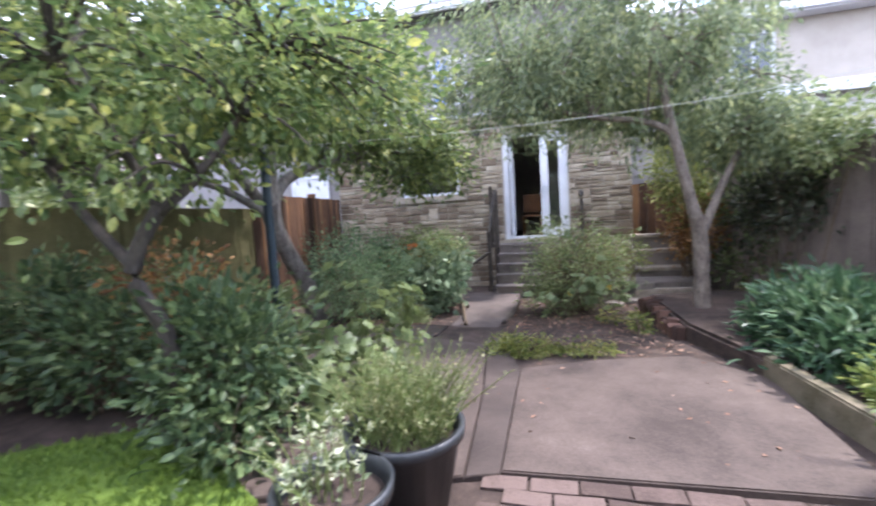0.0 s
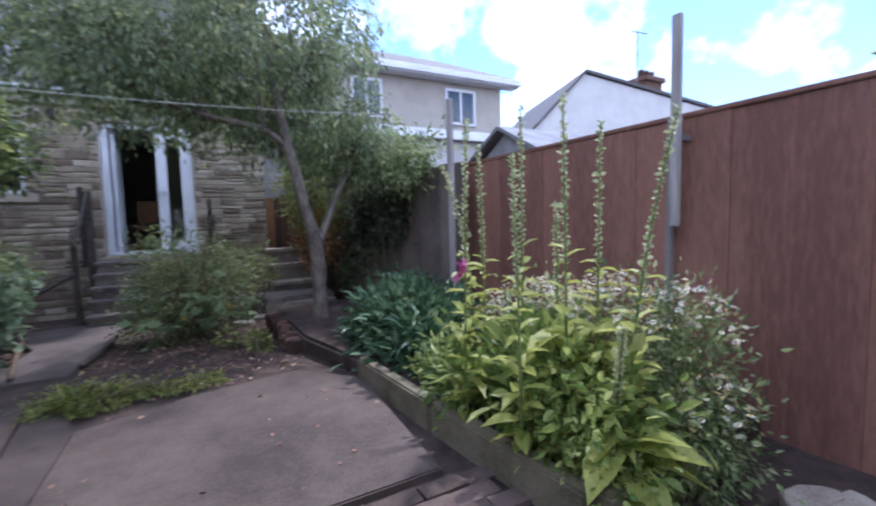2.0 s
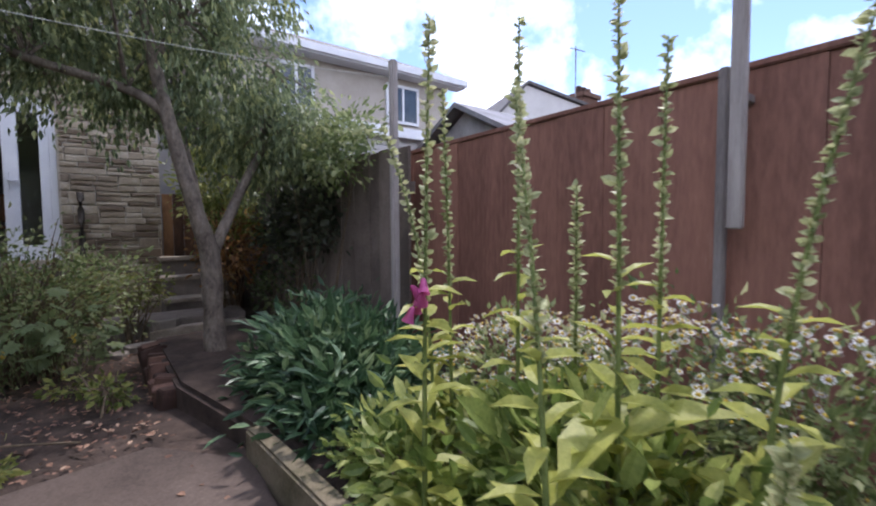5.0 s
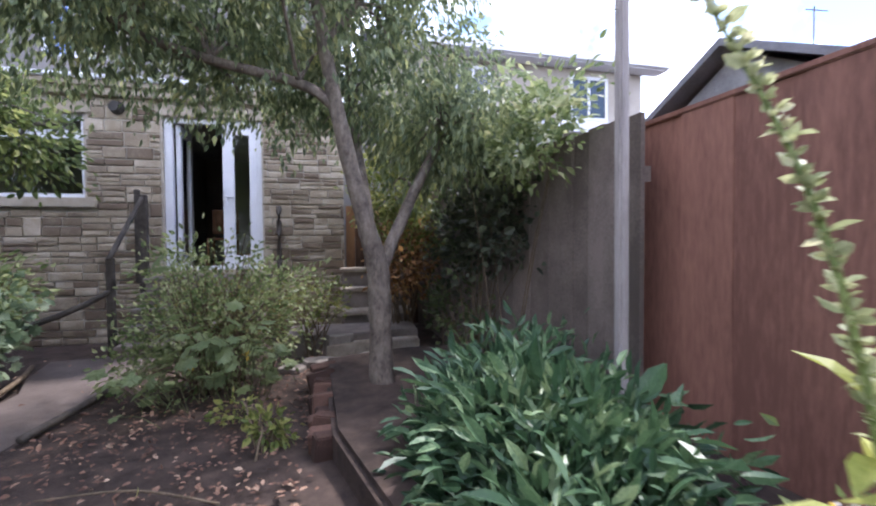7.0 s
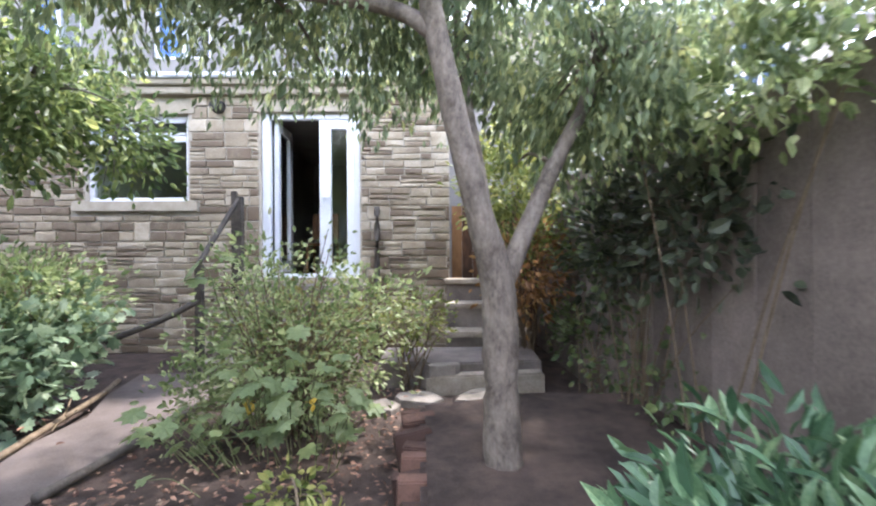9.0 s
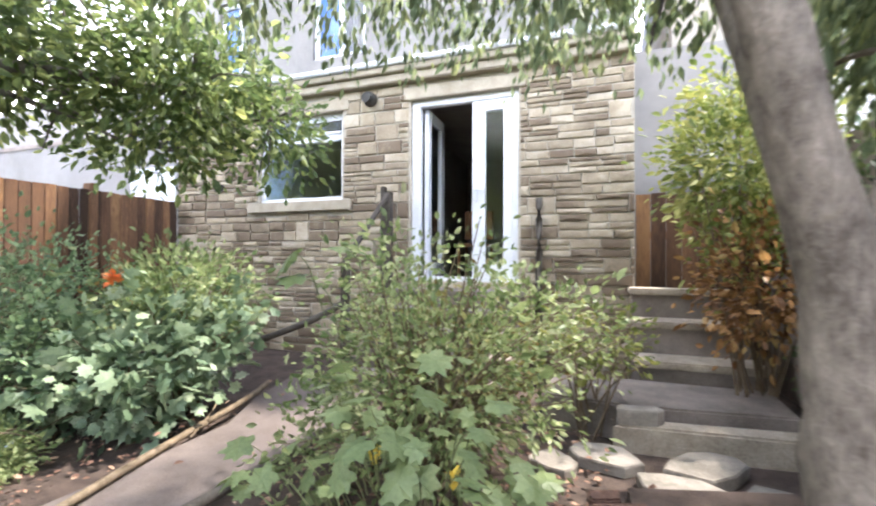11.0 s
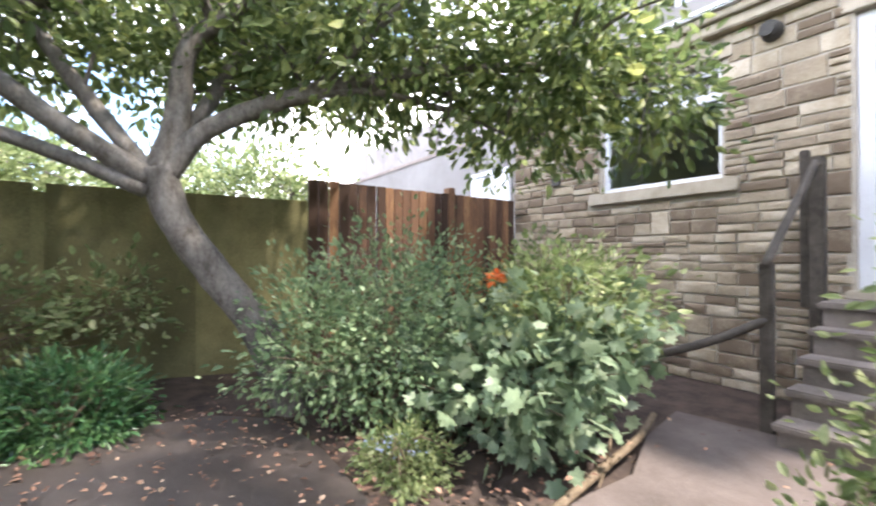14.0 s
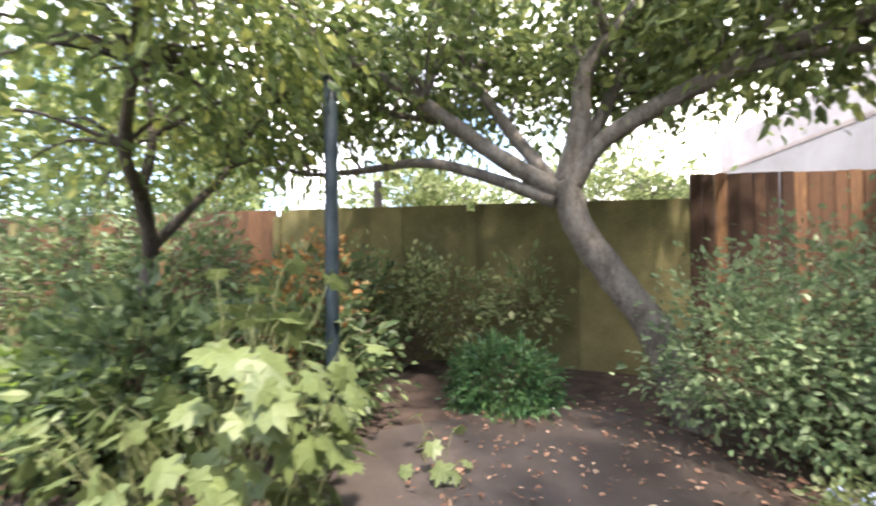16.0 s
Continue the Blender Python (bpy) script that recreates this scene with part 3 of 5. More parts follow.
tagged(part("wall_vent", bm, M_VENT), "dark round boiler vent on the stone wall", "vent")
tagged(part("air_brick", boxes((-2.9, -2.78, 8.33, 8.38, 1.88, 1.98), bevel=0.006), M_VENT), "small dark square air brick in the wall", "vent")

# ---- fences ----


def boards(parent, a, b, z0, z1, w, material, thick=0.022, gap=0.004, name="board", wave=0.0, seed=1):
    """Upright boards from plan point a to b as pieces on shared meshes."""
    r = random.Random(seed)
    d = math.dist(a, b)
    n = max(1, round(d / w))
    w = d / n
    bm = bmesh.new()
    box(bm, -w / 2 + gap / 2, w / 2 - gap / 2, -thick / 2, thick / 2, 0, 1)
    me = bpy.data.meshes.new(name)
    bm.to_mesh(me)
    bm.free()
    me.materials.append(material)
    rz = math.atan2(b[1] - a[1], b[0] - a[0])
    for i in range(n):
        t = (i + 0.5) / n
        o = new(name, me)
        top = (z1[0] + (z1[1] - z1[0]) * t if isinstance(z1, tuple) else z1) + r.uniform(-wave, wave)
        o.matrix_world = Matrix.LocRotScale((a[0] + (b[0] - a[0]) * t, a[1] + (b[1] - a[1]) * t, z0), Euler((r.uniform(-0.006, 0.006), 0, rz + r.uniform(-0.008, 0.008))), (1, 1, top - z0))
        sub(o, parent)


fr = empty("fence_right", 3.95, 1.5, 0, label="tall brown stained close-boarded garden fence", category="fence", kind="structure")
boards(fr, (4.02, -4.0), (3.85, 4.3), -0.25, (1.74, 1.74), 0.3, M_FENCE, 0.03, 0.002)
sub(part("capping", boxes((-0.025, 0.025, -4.15, 4.15, 0, 0.03), bevel=0.006), M_FENCE, None), fr)
bpy.data.objects["capping"].matrix_world = pose(3.935, 0.15, 1.742, 0, 0, 1.17)
fd = empty("fence_far", 3.6, 6, 0, label="dark weathered board fence in deep shade", category="fence", kind="structure")
boards(fd, (3.62, 3.72), (3.5, 9.5), -0.25, (1.75, 1.92), 0.15, M_FENCED, 0.025, 0.004, wave=0.01)
sub(part("rail", boxes((3.64, 3.7, 3.75, 9.4, 1.4, 1.48), (3.64, 3.7, 3.75, 9.4, 0.3, 0.38)), M_FENCED, None), fd)
fl = empty("fence_left", -3.62, 3, 0, label="mossy olive brown boarded garden fence with posts", category="fence", kind="structure")
for y0, y1 in ((-4.2, -2.2), (-2.15, -0.15), (-0.1, 1.2), (1.25, 3.29), (3.37, 5.419)):
    boards(fl, (-3.62, y0), (-3.62, y1), -0.25, 1.57, 0.34, M_FENCEG if y0 > 1 else M_FENCEO, 0.03, 0.0)
    sub(part("rail", boxes((-3.665, -3.638, y0 - 0.02, y1 + 0.0, 1.2, 1.28), (-3.662, -3.64, y0 - 0.02, y1, -0.2, 1.5)), M_FENCEG, None), fl)
for y in (-2.18, -0.12, 1.22, 3.33):
    sub(part("post", boxes((-3.67, -3.57, y - 0.045, y + 0.045, -0.3, 1.5), bevel=0.01), M_FENCEG, None), fl)
sub(part("post", boxes((-3.72, -3.65, 2.29, 2.37, -0.3, 1.86), bevel=0.01), M_POSTD, None), fl)
fo = empty("fence_house", -3.62, 7, 0, label="orange brown feather-edged fence panels by the house", category="fence", kind="structure")
boards(fo, (-3.62, 5.42), (-3.62, 8.36), -0.25, (1.8, 1.77), 0.115, M_FENCEO, 0.03, 0.012, wave=0.006)
sub(part("post", boxes((-3.7, -3.56, 7.2, 7.29, -0.3, 1.86), bevel=0.01), M_FENCEO, None), fo)

fs = empty("fence_side", 2.9, 8.65, 0, label="rusty orange brown timber fence closing the gap beside the house", category="fence", kind="structure")
boards(fs, (2.36, 8.75), (3.47, 8.62), -0.25, 1.66, 0.14, M_FENCEO, 0.025, 0.006, wave=0.012, seed=5)
sub(part("rail", boxes((2.37, 3.46, 8.78, 8.83, 1.2, 1.28)), M_FENCEO, None), fs)

post = part("line_post", boxes((3.43, 3.485, 3.635, 3.69, -0.1, 2.33), bevel=0.01), M_POST)
tagged(post, "tall weathered grey wooden clothes line post", "post")
plank = part("fence_plank", boxes((3.75, 3.785, 1.545, 1.6, 1.1, 2.31), bevel=0.006), M_POST)
tagged(plank, "pale weathered timber fixed upright on the brown fence", "timber")
sub(part("bracket", boxes((3.82, 3.86, 1.63, 1.67, -0.05, 1.76), (3.784, 3.9, 1.56, 1.585, 1.6, 1.64), bevel=0.006), M_POSTD, None), plank)
pole = empty("clothes_pole", -1.38, 2.74, -0.05, label="slim dark painted metal clothes pole", category="pole")
rod("pole_tube", [(-1.38, 2.74, -0.05), (-1.375, 2.74, 0.95), (-1.37, 2.74, 1.97)], 0.037, M_POLE, pole, 12)
rod("pole_cap", [(-1.37, 2.74, 1.97), (-1.37, 2.74, 1.99), (-1.37, 2.74, 2.0)], [0.042, 0.042, 0.022], M_POLE, pole, 12)
rod("line_hook", [(-1.45, 2.71, 1.94), (-1.37, 2.74, 1.93), (-1.29, 2.77, 1.94)], 0.008, M_POSTD, pole, 6)

# ---- raised bed, kerb ----
kerb = empty("kerb", 2.5, 2, 0, label="worn concrete kerb along the raised flower bed", category="kerb", kind="structure")
for (x0, y0), (x1, y1) in (((2.31, 3.1), (2.41, 2.1)), ((2.415, 2.09), (2.53, 1.06)), ((2.54, 1.04), (2.98, 1.08))):
    L_ = math.dist((x0, y0), (x1, y1))
    k = part("kerb_stone", boxes((0, L_ - 0.006, -0.045, 0.045, -0.1, 0.15), bevel=0.012), M_KERBOLD, kerb)
    k.matrix_world = pose(x0, y0, 0, 0, 0, math.degrees(math.atan2(y1 - y0, x1 - x0)))
bed = part("flower_bed", prism([(2.45, 2.1), (2.57, 1.09), (3.0, 1.12), (3.88, 1.14), (3.85, 3.7), (3.6, 3.8), (3.5, 5.9), (2.75, 5.9), (2.03, 5.7), (2.08, 4.2), (2.36, 3.05)], -0.3, 0.1, 0.03), M_SOIL)
tagged(bed, "raised soil of the flower bed", "flower bed", kind="structure")

# ---- trees ----


def tree(name, label, trunk, limbs, crown, bark, leafm, leaf, width, shape, per, spread, up=0.3, droop=0.0, twigs=60, jitter=0.6, shell=0.35, hang=0.0):
    """trunk, limbs: (points, radii); crown: ellipsoids."""
    x, y, z = trunk[0][0]
    t = empty(name, x, y, z, label=label, category="tree")
    bm = bmesh.new()
    sub(part("trunk", tube(bm, *trunk, sides=14, wob=0.18), bark, None, smooth=True), t)
    ends = []
    for i, (p, r) in enumerate(limbs):
        bm = bmesh.new()
        sub(part("limb", tube(bm, p, r, sides=10, wob=0.15, seed=i), bark, None, smooth=True), t)
        ends += [Vector(q) for q in p[1:]]
    pos, aim = clumps(crown, per, spread, hang, shell)
    aim[:, 2] -= droop
    bm = bmesh.new()
    cs = pos[::per]
    for i in rng.choice(len(cs), min(twigs, len(cs)), replace=False):
        c = Vector(cs[i])
        e = min(ends, key=lambda q: (q - c).length)
        if (e - c).length < 1.5:
            m = e.lerp(c, 0.55) + Vector((0, 0, 0.08))
            tube(bm, [e, m, c], [0.016, 0.01, 0.003], 5)
    if bm.verts:
        sub(tagged(part("twig", bm, bark, None), kind="stuff"), t)
    else:
        bm.free()
    sub(tagged(part("crown", leaves("crown", pos, aim, leaf, width, shape, leafm, up=up, jitter=jitter), None), kind="stuff"), t)
    return t


tree("fruit_tree", "spreading garden tree with grey leaning trunk and green leaves",
     ([(-2.3, 4.95, -0.2), (-2.3, 4.68, 0.48), (-2.32, 4.4, 0.88), (-2.32, 4.17, 1.24), (-2.32, 4.08, 1.55)], [0.15, 0.115, 0.105, 0.1, 0.115]),
     [([(-2.3, 4.12, 1.5), (-2.25, 4.35, 1.82), (-2.0, 4.9, 2.08), (-1.6, 5.6, 2.25), (-1.1, 6.4, 2.3), (-0.8, 7.0, 2.25)], [0.075, 0.065, 0.055, 0.045, 0.03, 0.012]),
      ([(-2.32, 4.08, 1.5), (-2.35, 4.2, 1.95), (-2.3, 4.25, 2.35), (-2.2, 4.6, 2.75), (-2.0, 4.9, 3.3)], [0.085, 0.075, 0.065, 0.05, 0.02]),
      ([(-2.34, 4.12, 1.55), (-2.5, 4.45, 2.2), (-2.6, 4.7, 2.7), (-2.7, 5.0, 3.3)], [0.06, 0.05, 0.04, 0.02]),
      ([(-2.32, 4.05, 1.48), (-2.25, 3.6, 1.75), (-2.2, 3.1, 2.12), (-2.1, 2.5, 2.5), (-1.9, 1.9, 2.95)], [0.075, 0.06, 0.05, 0.04, 0.02]),
      ([(-2.34, 4.05, 1.5), (-2.5, 3.7, 2.0), (-2.6, 3.4, 2.5), (-2.6, 3.2, 3.0)], [0.055, 0.05, 0.04, 0.02]),
      ([(-2.3, 4.02, 1.4), (-2.3, 3.6, 1.58), (-2.3, 3.1, 1.72), (-2.3, 2.6, 1.68), (-2.3, 2.2, 1.66)], [0.05, 0.042, 0.036, 0.028, 0.01]),
      ([(-2.02, 4.86, 2.07), (-1.75, 5.3, 2.1), (-1.5, 5.75, 1.98), (-1.35, 6.1, 1.85)], [0.03, 0.024, 0.017, 0.006]),
      ([(-1.7, 5.45, 2.2), (-1.75, 5.9, 2.2), (-1.7, 6.3, 2.08), (-1.65, 6.6, 1.95)], [0.026, 0.02, 0.014, 0.005]),
      ([(-1.95, 4.95, 2.1), (-1.6, 5.2, 2.4), (-1.25, 5.5, 2.75), (-1.0, 5.8, 3.1)], [0.034, 0.027, 0.02, 0.008]),
      ([(-2.25, 3.3, 2.0), (-2.45, 2.8, 2.15), (-2.6, 2.4, 2.4)], [0.03, 0.022, 0.008]),
      ([(-2.3, 4.4, 2.5), (-2.0, 4.2, 2.75), (-1.7, 3.9, 3.1)], [0.035, 0.025, 0.01])],
     [(-2.3, 4.3, 3.35, 1.8, 1.9, 0.75, 235), (-1.7, 5.5, 2.65, 0.8, 1.0, 0.42, 76), (-1.15, 6.4, 2.35, 0.55, 0.8, 0.42, 92), (-2.2, 2.6, 2.85, 0.9, 1.0, 0.55, 105), (-2.7, 3.0, 2.5, 0.8, 1.0, 0.36, 60), (-3.2, 4.6, 2.75, 0.7, 1.0, 0.45, 60), (-2.6, 5.2, 2.4, 0.8, 1.0, 0.28, 46), (-1.9, 5.3, 2.4, 0.7, 0.7, 0.28, 36), (-2.9, 3.6, 2.5, 0.7, 0.9, 0.3, 36), (-1.6, 5.0, 3.05, 1.0, 1.2, 0.5, 76), (-0.75, 6.95, 2.2, 0.35, 0.4, 0.28, 24), (-1.6, 6.4, 2.0, 0.5, 0.5, 0.22, 26), (-0.6, 6.2, 2.5, 0.4, 0.5, 0.3, 20), (-2.5, 2.2, 2.05, 0.5, 0.6, 0.22, 30), (-3.0, 5.6, 3.0, 0.9, 1.0, 0.5, 55), (-2.9, 3.9, 3.0, 0.8, 1.2, 0.5, 55), (-3.3, 2.6, 2.7, 0.6, 0.9, 0.5, 40)],
     M_BARKD, M_TREEL, 0.08, 0.72, OVAL, 26, 0.15, twigs=420, hang=0.14, up=0.15)

tree("slender_tree", "slender grey-barked garden tree with drooping narrow leaves",
     ([(2.45, 4.93, -0.15), (2.43, 4.93, 0.4), (2.42, 4.91, 0.85), (2.32, 4.85, 1.25), (2.18, 4.79, 1.8), (2.05, 4.82, 2.5), (1.97, 4.88, 3.2)], [0.1, 0.083, 0.08, 0.06, 0.052, 0.044, 0.025]),
     [([(2.41, 4.92, 0.85), (2.53, 5.0, 1.1), (2.73, 5.12, 1.5), (2.97, 5.2, 1.98), (3.12, 5.25, 2.6)], [0.055, 0.048, 0.042, 0.033, 0.014]),
      ([(2.13, 4.8, 2.0), (1.9, 4.86, 2.15), (1.35, 4.93, 2.28), (0.85, 4.95, 2.45), (0.5, 4.9, 2.75)], [0.042, 0.034, 0.03, 0.025, 0.012]),
      ([(2.41, 4.95, 0.88), (2.36, 5.15, 1.4), (2.28, 5.4, 2.1), (2.25, 5.65, 3.0)], [0.045, 0.042, 0.036, 0.016]),
      ([(2.08, 4.84, 2.4), (2.3, 5.0, 2.8), (2.6, 5.2, 3.2)], [0.032, 0.026, 0.014])],
     [(2.0, 5.0, 3.3, 1.2, 1.0, 0.8, 170), (1.2, 5.1, 3.0, 1.1, 0.8, 0.5, 130), (2.7, 5.3, 2.5, 0.7, 0.6, 0.5, 90), (0.5, 5.0, 3.0, 0.7, 0.5, 0.4, 50), (3.05, 5.4, 2.1, 0.5, 0.6, 0.35, 80), (2.2, 5.8, 2.7, 0.9, 0.6, 0.5, 60), (3.3, 6.2, 2.4, 0.5, 0.6, 0.4, 60), (3.25, 4.9, 2.15, 0.35, 0.5, 0.28, 25), (0.9, 5.9, 2.8, 0.9, 0.6, 0.36, 42), (0.3, 5.4, 2.65, 0.5, 0.4, 0.3, 18), (1.6, 6.4, 2.75, 0.6, 0.5, 0.36, 20), (0.7, 4.7, 2.75, 0.6, 0.5, 0.4, 50), (1.7, 5.2, 2.45, 0.7, 0.5, 0.25, 36), (-0.1, 4.9, 3.05, 0.5, 0.5, 0.35, 30), (0.9, 5.0, 3.65, 1.2, 0.8, 0.5, 110), (2.6, 5.1, 3.6, 0.9, 0.7, 0.5, 60)],
     M_BARK, M_TREER, 0.062, 0.42, BLADE, 40, 0.06, droop=1.0, twigs=110, hang=0.35)

tree("apple_tree", "small dark-trunked garden tree with dense low crown",
     ([(-1.28, 1.63, -0.1), (-1.29, 1.63, 0.4), (-1.33, 1.62, 0.72), (-1.46, 1.58, 1.06), (-1.3, 1.65, 1.42)], [0.06, 0.05, 0.045, 0.045, 0.04]),
     [([(-1.31, 1.65, 1.38), (-1.1, 1.75, 1.6), (-0.95, 1.95, 1.95), (-0.8, 2.1, 2.4)], [0.034, 0.03, 0.024, 0.01]),
      ([(-1.45, 1.58, 1.08), (-1.75, 1.6, 1.35), (-2.1, 1.65, 1.7), (-2.5, 1.7, 2.3)], [0.036, 0.03, 0.024, 0.01]),
      ([(-1.31, 1.65, 1.4), (-1.45, 1.6, 1.75), (-1.6, 1.4, 2.2)], [0.032, 0.026, 0.01])],
     [(-1.6, 1.8, 2.4, 1.25, 1.1, 0.65, 185), (-0.85, 2.4, 2.3, 0.75, 0.8, 0.42, 75), (-2.5, 1.4, 2.25, 0.7, 0.9, 0.5, 60), (-1.3, 1.5, 1.7, 0.6, 0.5, 0.2, 12), (-0.3, 2.6, 2.35, 0.5, 0.5, 0.3, 26)],
     M_BARKA, M_APPLE, 0.062, 0.72, OVAL, 28, 0.13, twigs=140, hang=0.1)


# ---- shrubs ----
def shrub(name, label, x, y, balls, leafm, leaf, width=0.75, shape=OVAL, per=22, spread=0.07, stems=14, stem_r=0.006, stemm=None, up=0.5, category="shrub", jitter=0.6, shell=0.4):
    """A bush: stems from its base, and leaves in clumps through ellipsoids."""
    z = gz(x, y) - 0.02
    s = empty(name, x, y, z, label=label, category=category)
    pos, aim = clumps(balls, per, spread, 0.0, shell)
    pos[:, 2] = np.maximum(pos[:, 2], z + 0.03)
    cs = pos[::per]
    bm = bmesh.new()
    for i in (rng.choice(len(cs), min(stems, len(cs)), replace=False) if stems else ()):
        c = Vector(cs[i])
        b = Vector((x + rng.normal(0, 0.06), y + rng.normal(0, 0.06), z))
        tube(bm, [b, b.lerp(c, 0.5) + Vector((0, 0, 0.12)), c], [stem_r * 1.6, stem_r, stem_r * 0.4], 5)
    if bm.verts:
        sub(tagged(part("stem", bm, stemm or M_TWIG, None), kind="stuff"), s)
    else:
        bm.free()
    sub(tagged(part("foliage", leaves("foliage", pos, aim, leaf, width, shape, leafm, up=up, jitter=jitter), None), kind="stuff"), s)
    return s


shrub("rose_bush", "loose twiggy rose bush with pale green leaves before the steps", 1.05, 5.95,
      [(1.18, 5.95, 0.36, 0.62, 0.5, 0.42, 165), (0.85, 6.0, 0.7, 0.34, 0.35, 0.26, 26), (1.55, 6.2, 0.62, 0.5, 0.4, 0.28, 45), (1.1, 5.95, 0.96, 0.45, 0.35, 0.16, 18), (0.62, 5.7, 0.12, 0.22, 0.3, 0.16, 22)], M_ROSE, 0.042, stems=140, spread=0.09, per=24)
shrub("rusting_rose", "rose stems with yellowing and rusty leaves", 1.25, 6.1, [(1.2, 6.1, 0.5, 0.5, 0.4, 0.35, 60)], M_OLIVE, 0.04, stems=30, per=14, spread=0.08)
shrub("yellow_green_shrub", "bright yellow-green fern-like shrub by the stone wall", 1.9, 6.9, [(1.95, 6.9, 0.48, 0.38, 0.3, 0.22, 32)], M_YELLOW, 0.045)
shrub("mallow_bush", "leafy pale blue-green lobed-leaf bush beside the path", -1.15, 5.95,
      [(-1.12, 5.95, 0.26, 0.68, 0.52, 0.36, 150), (-0.8, 6.2, 0.5, 0.4, 0.4, 0.28, 40)], M_PALE, 0.078, 0.95, LOBED, per=12, spread=0.1, stems=50)
orange_rose = shrub("orange_rose", "yellow-green rose bush with an orange bloom", -1.0, 6.25,
                    [(-0.98, 6.2, 0.72, 0.58, 0.48, 0.3, 120), (-1.3, 6.3, 0.85, 0.3, 0.3, 0.2, 18)], M_ROSE, 0.05, 0.75, OVAL, per=20, spread=0.09, stems=60)
shrub("rusty_twigs", "rusty brown dying leaves among the rose stems", -1.45, 5.95, [(-1.45, 5.95, 0.62, 0.22, 0.22, 0.2, 22)], M_RUST, 0.045, per=10, spread=0.08, stems=12)
shrub("bluegreen_shrub", "dense blue-green shrub beside the leaning tree", -1.9, 5.45, [(-2.0, 5.7, 0.56, 0.75, 0.65, 0.68, 250), (-1.6, 5.4, 0.42, 0.55, 0.5, 0.5, 130), (-1.85, 4.95, 0.42, 0.45, 0.42, 0.5, 120)], M_BLUE, 0.042, stems=80, spread=0.1)
shrub("evergreen_bush", "low rounded dark evergreen bush", -2.4, 3.64, [(-2.4, 3.64, 0.08, 0.38, 0.38, 0.3, 240)], M_EVER, 0.05, 0.5, shell=0.7, per=18, spread=0.05)
shrub("peony_clump", "dense blue-green peony clump in the raised bed", 2.88, 3.3, [(2.9, 3.35, 0.22, 0.46, 0.65, 0.36, 390), (2.68, 2.9, 0.16, 0.22, 0.4, 0.24, 120), (2.66, 3.7, 0.16, 0.22, 0.35, 0.22, 100), (3.1, 4.0, 0.24, 0.4, 0.45, 0.3, 150)], M_PEONY, 0.092, 0.46, OVAL, per=11, spread=0.075, up=0.8, jitter=0.8)
shrub("climbing_rose", "straggling climbing rose along the mossy fence", -3.2, 2.6, [(-3.2, 2.3, 0.7, 0.3, 0.7, 0.45, 64), (-3.2, 3.1, 0.6, 0.25, 0.5, 0.42, 44), (-3.25, 3.8, 0.6, 0.22, 0.4, 0.35, 26)], M_ROSE, 0.06, stems=40, per=16, spread=0.1)
shrub("shade_shrub", "broad straggling green shrub in the shade of the trees", -1.15, 1.85, [(-1.1, 1.85, 0.4, 0.5, 0.4, 0.4, 130), (-1.7, 2.4, 0.45, 0.6, 0.5, 0.45, 90)], M_SHRUB, 0.065, 0.75, per=24, spread=0.1, stems=50)
shrub("dark_shrub", "dark leafy shrub between the lawn and the mossy fence", -2.4, 2.1, [(-2.4, 2.1, 0.4, 0.6, 0.35, 0.4, 110), (-3.0, 2.1, 0.6, 0.4, 0.4, 0.5, 80)], M_SHRUB, 0.075, per=14, spread=0.09, stems=40)
shrub("lawn_edge_plant", "pale green leafy plant spilling over the lawn edge", -0.8, 1.55, [(-0.84, 1.5, 0.16, 0.24, 0.2, 0.2, 42)], M_SHRUB, 0.07, 0.8, per=9, spread=0.08, stems=14)
shrub("rusty_shrub", "thin shrub with rusty brown dying leaves", -2.0, 2.35, [(-2.0, 2.35, 0.9, 0.4, 0.3, 0.25, 30), (-1.75, 2.3, 0.55, 0.35, 0.3, 0.3, 18)], M_RUST, 0.05, stems=16)
shrub("yellow_shrub", "yellowing shrub in front of the dark fence", 3.0, 7.4, [(2.95, 7.6, 1.7, 0.45, 0.5, 0.55, 80), (3.05, 7.8, 2.3, 0.4, 0.5, 0.4, 40), (3.05, 7.6, 1.2, 0.35, 0.5, 0.35, 30)], M_YELLOW, 0.07, spread=0.11)
shrub("copper_shrub", "rusty copper-leaved shrub beside the steps", 3.15, 7.6, [(3.0, 7.25, 0.85, 0.32, 0.3, 0.42, 60)], M_RUST, 0.06, spread=0.1)
shrub("ivy", "thin dark ivy growing over the shaded fence", 3.42, 6.4, [(3.5, 6.9, 1.2, 0.08, 0.9, 0.6, 60), (3.48, 6.4, 0.3, 0.12, 1.5, 0.35, 70)], M_IVY, 0.06, 0.95, per=12, spread=0.09, stems=12, stem_r=0.004, category="climber")
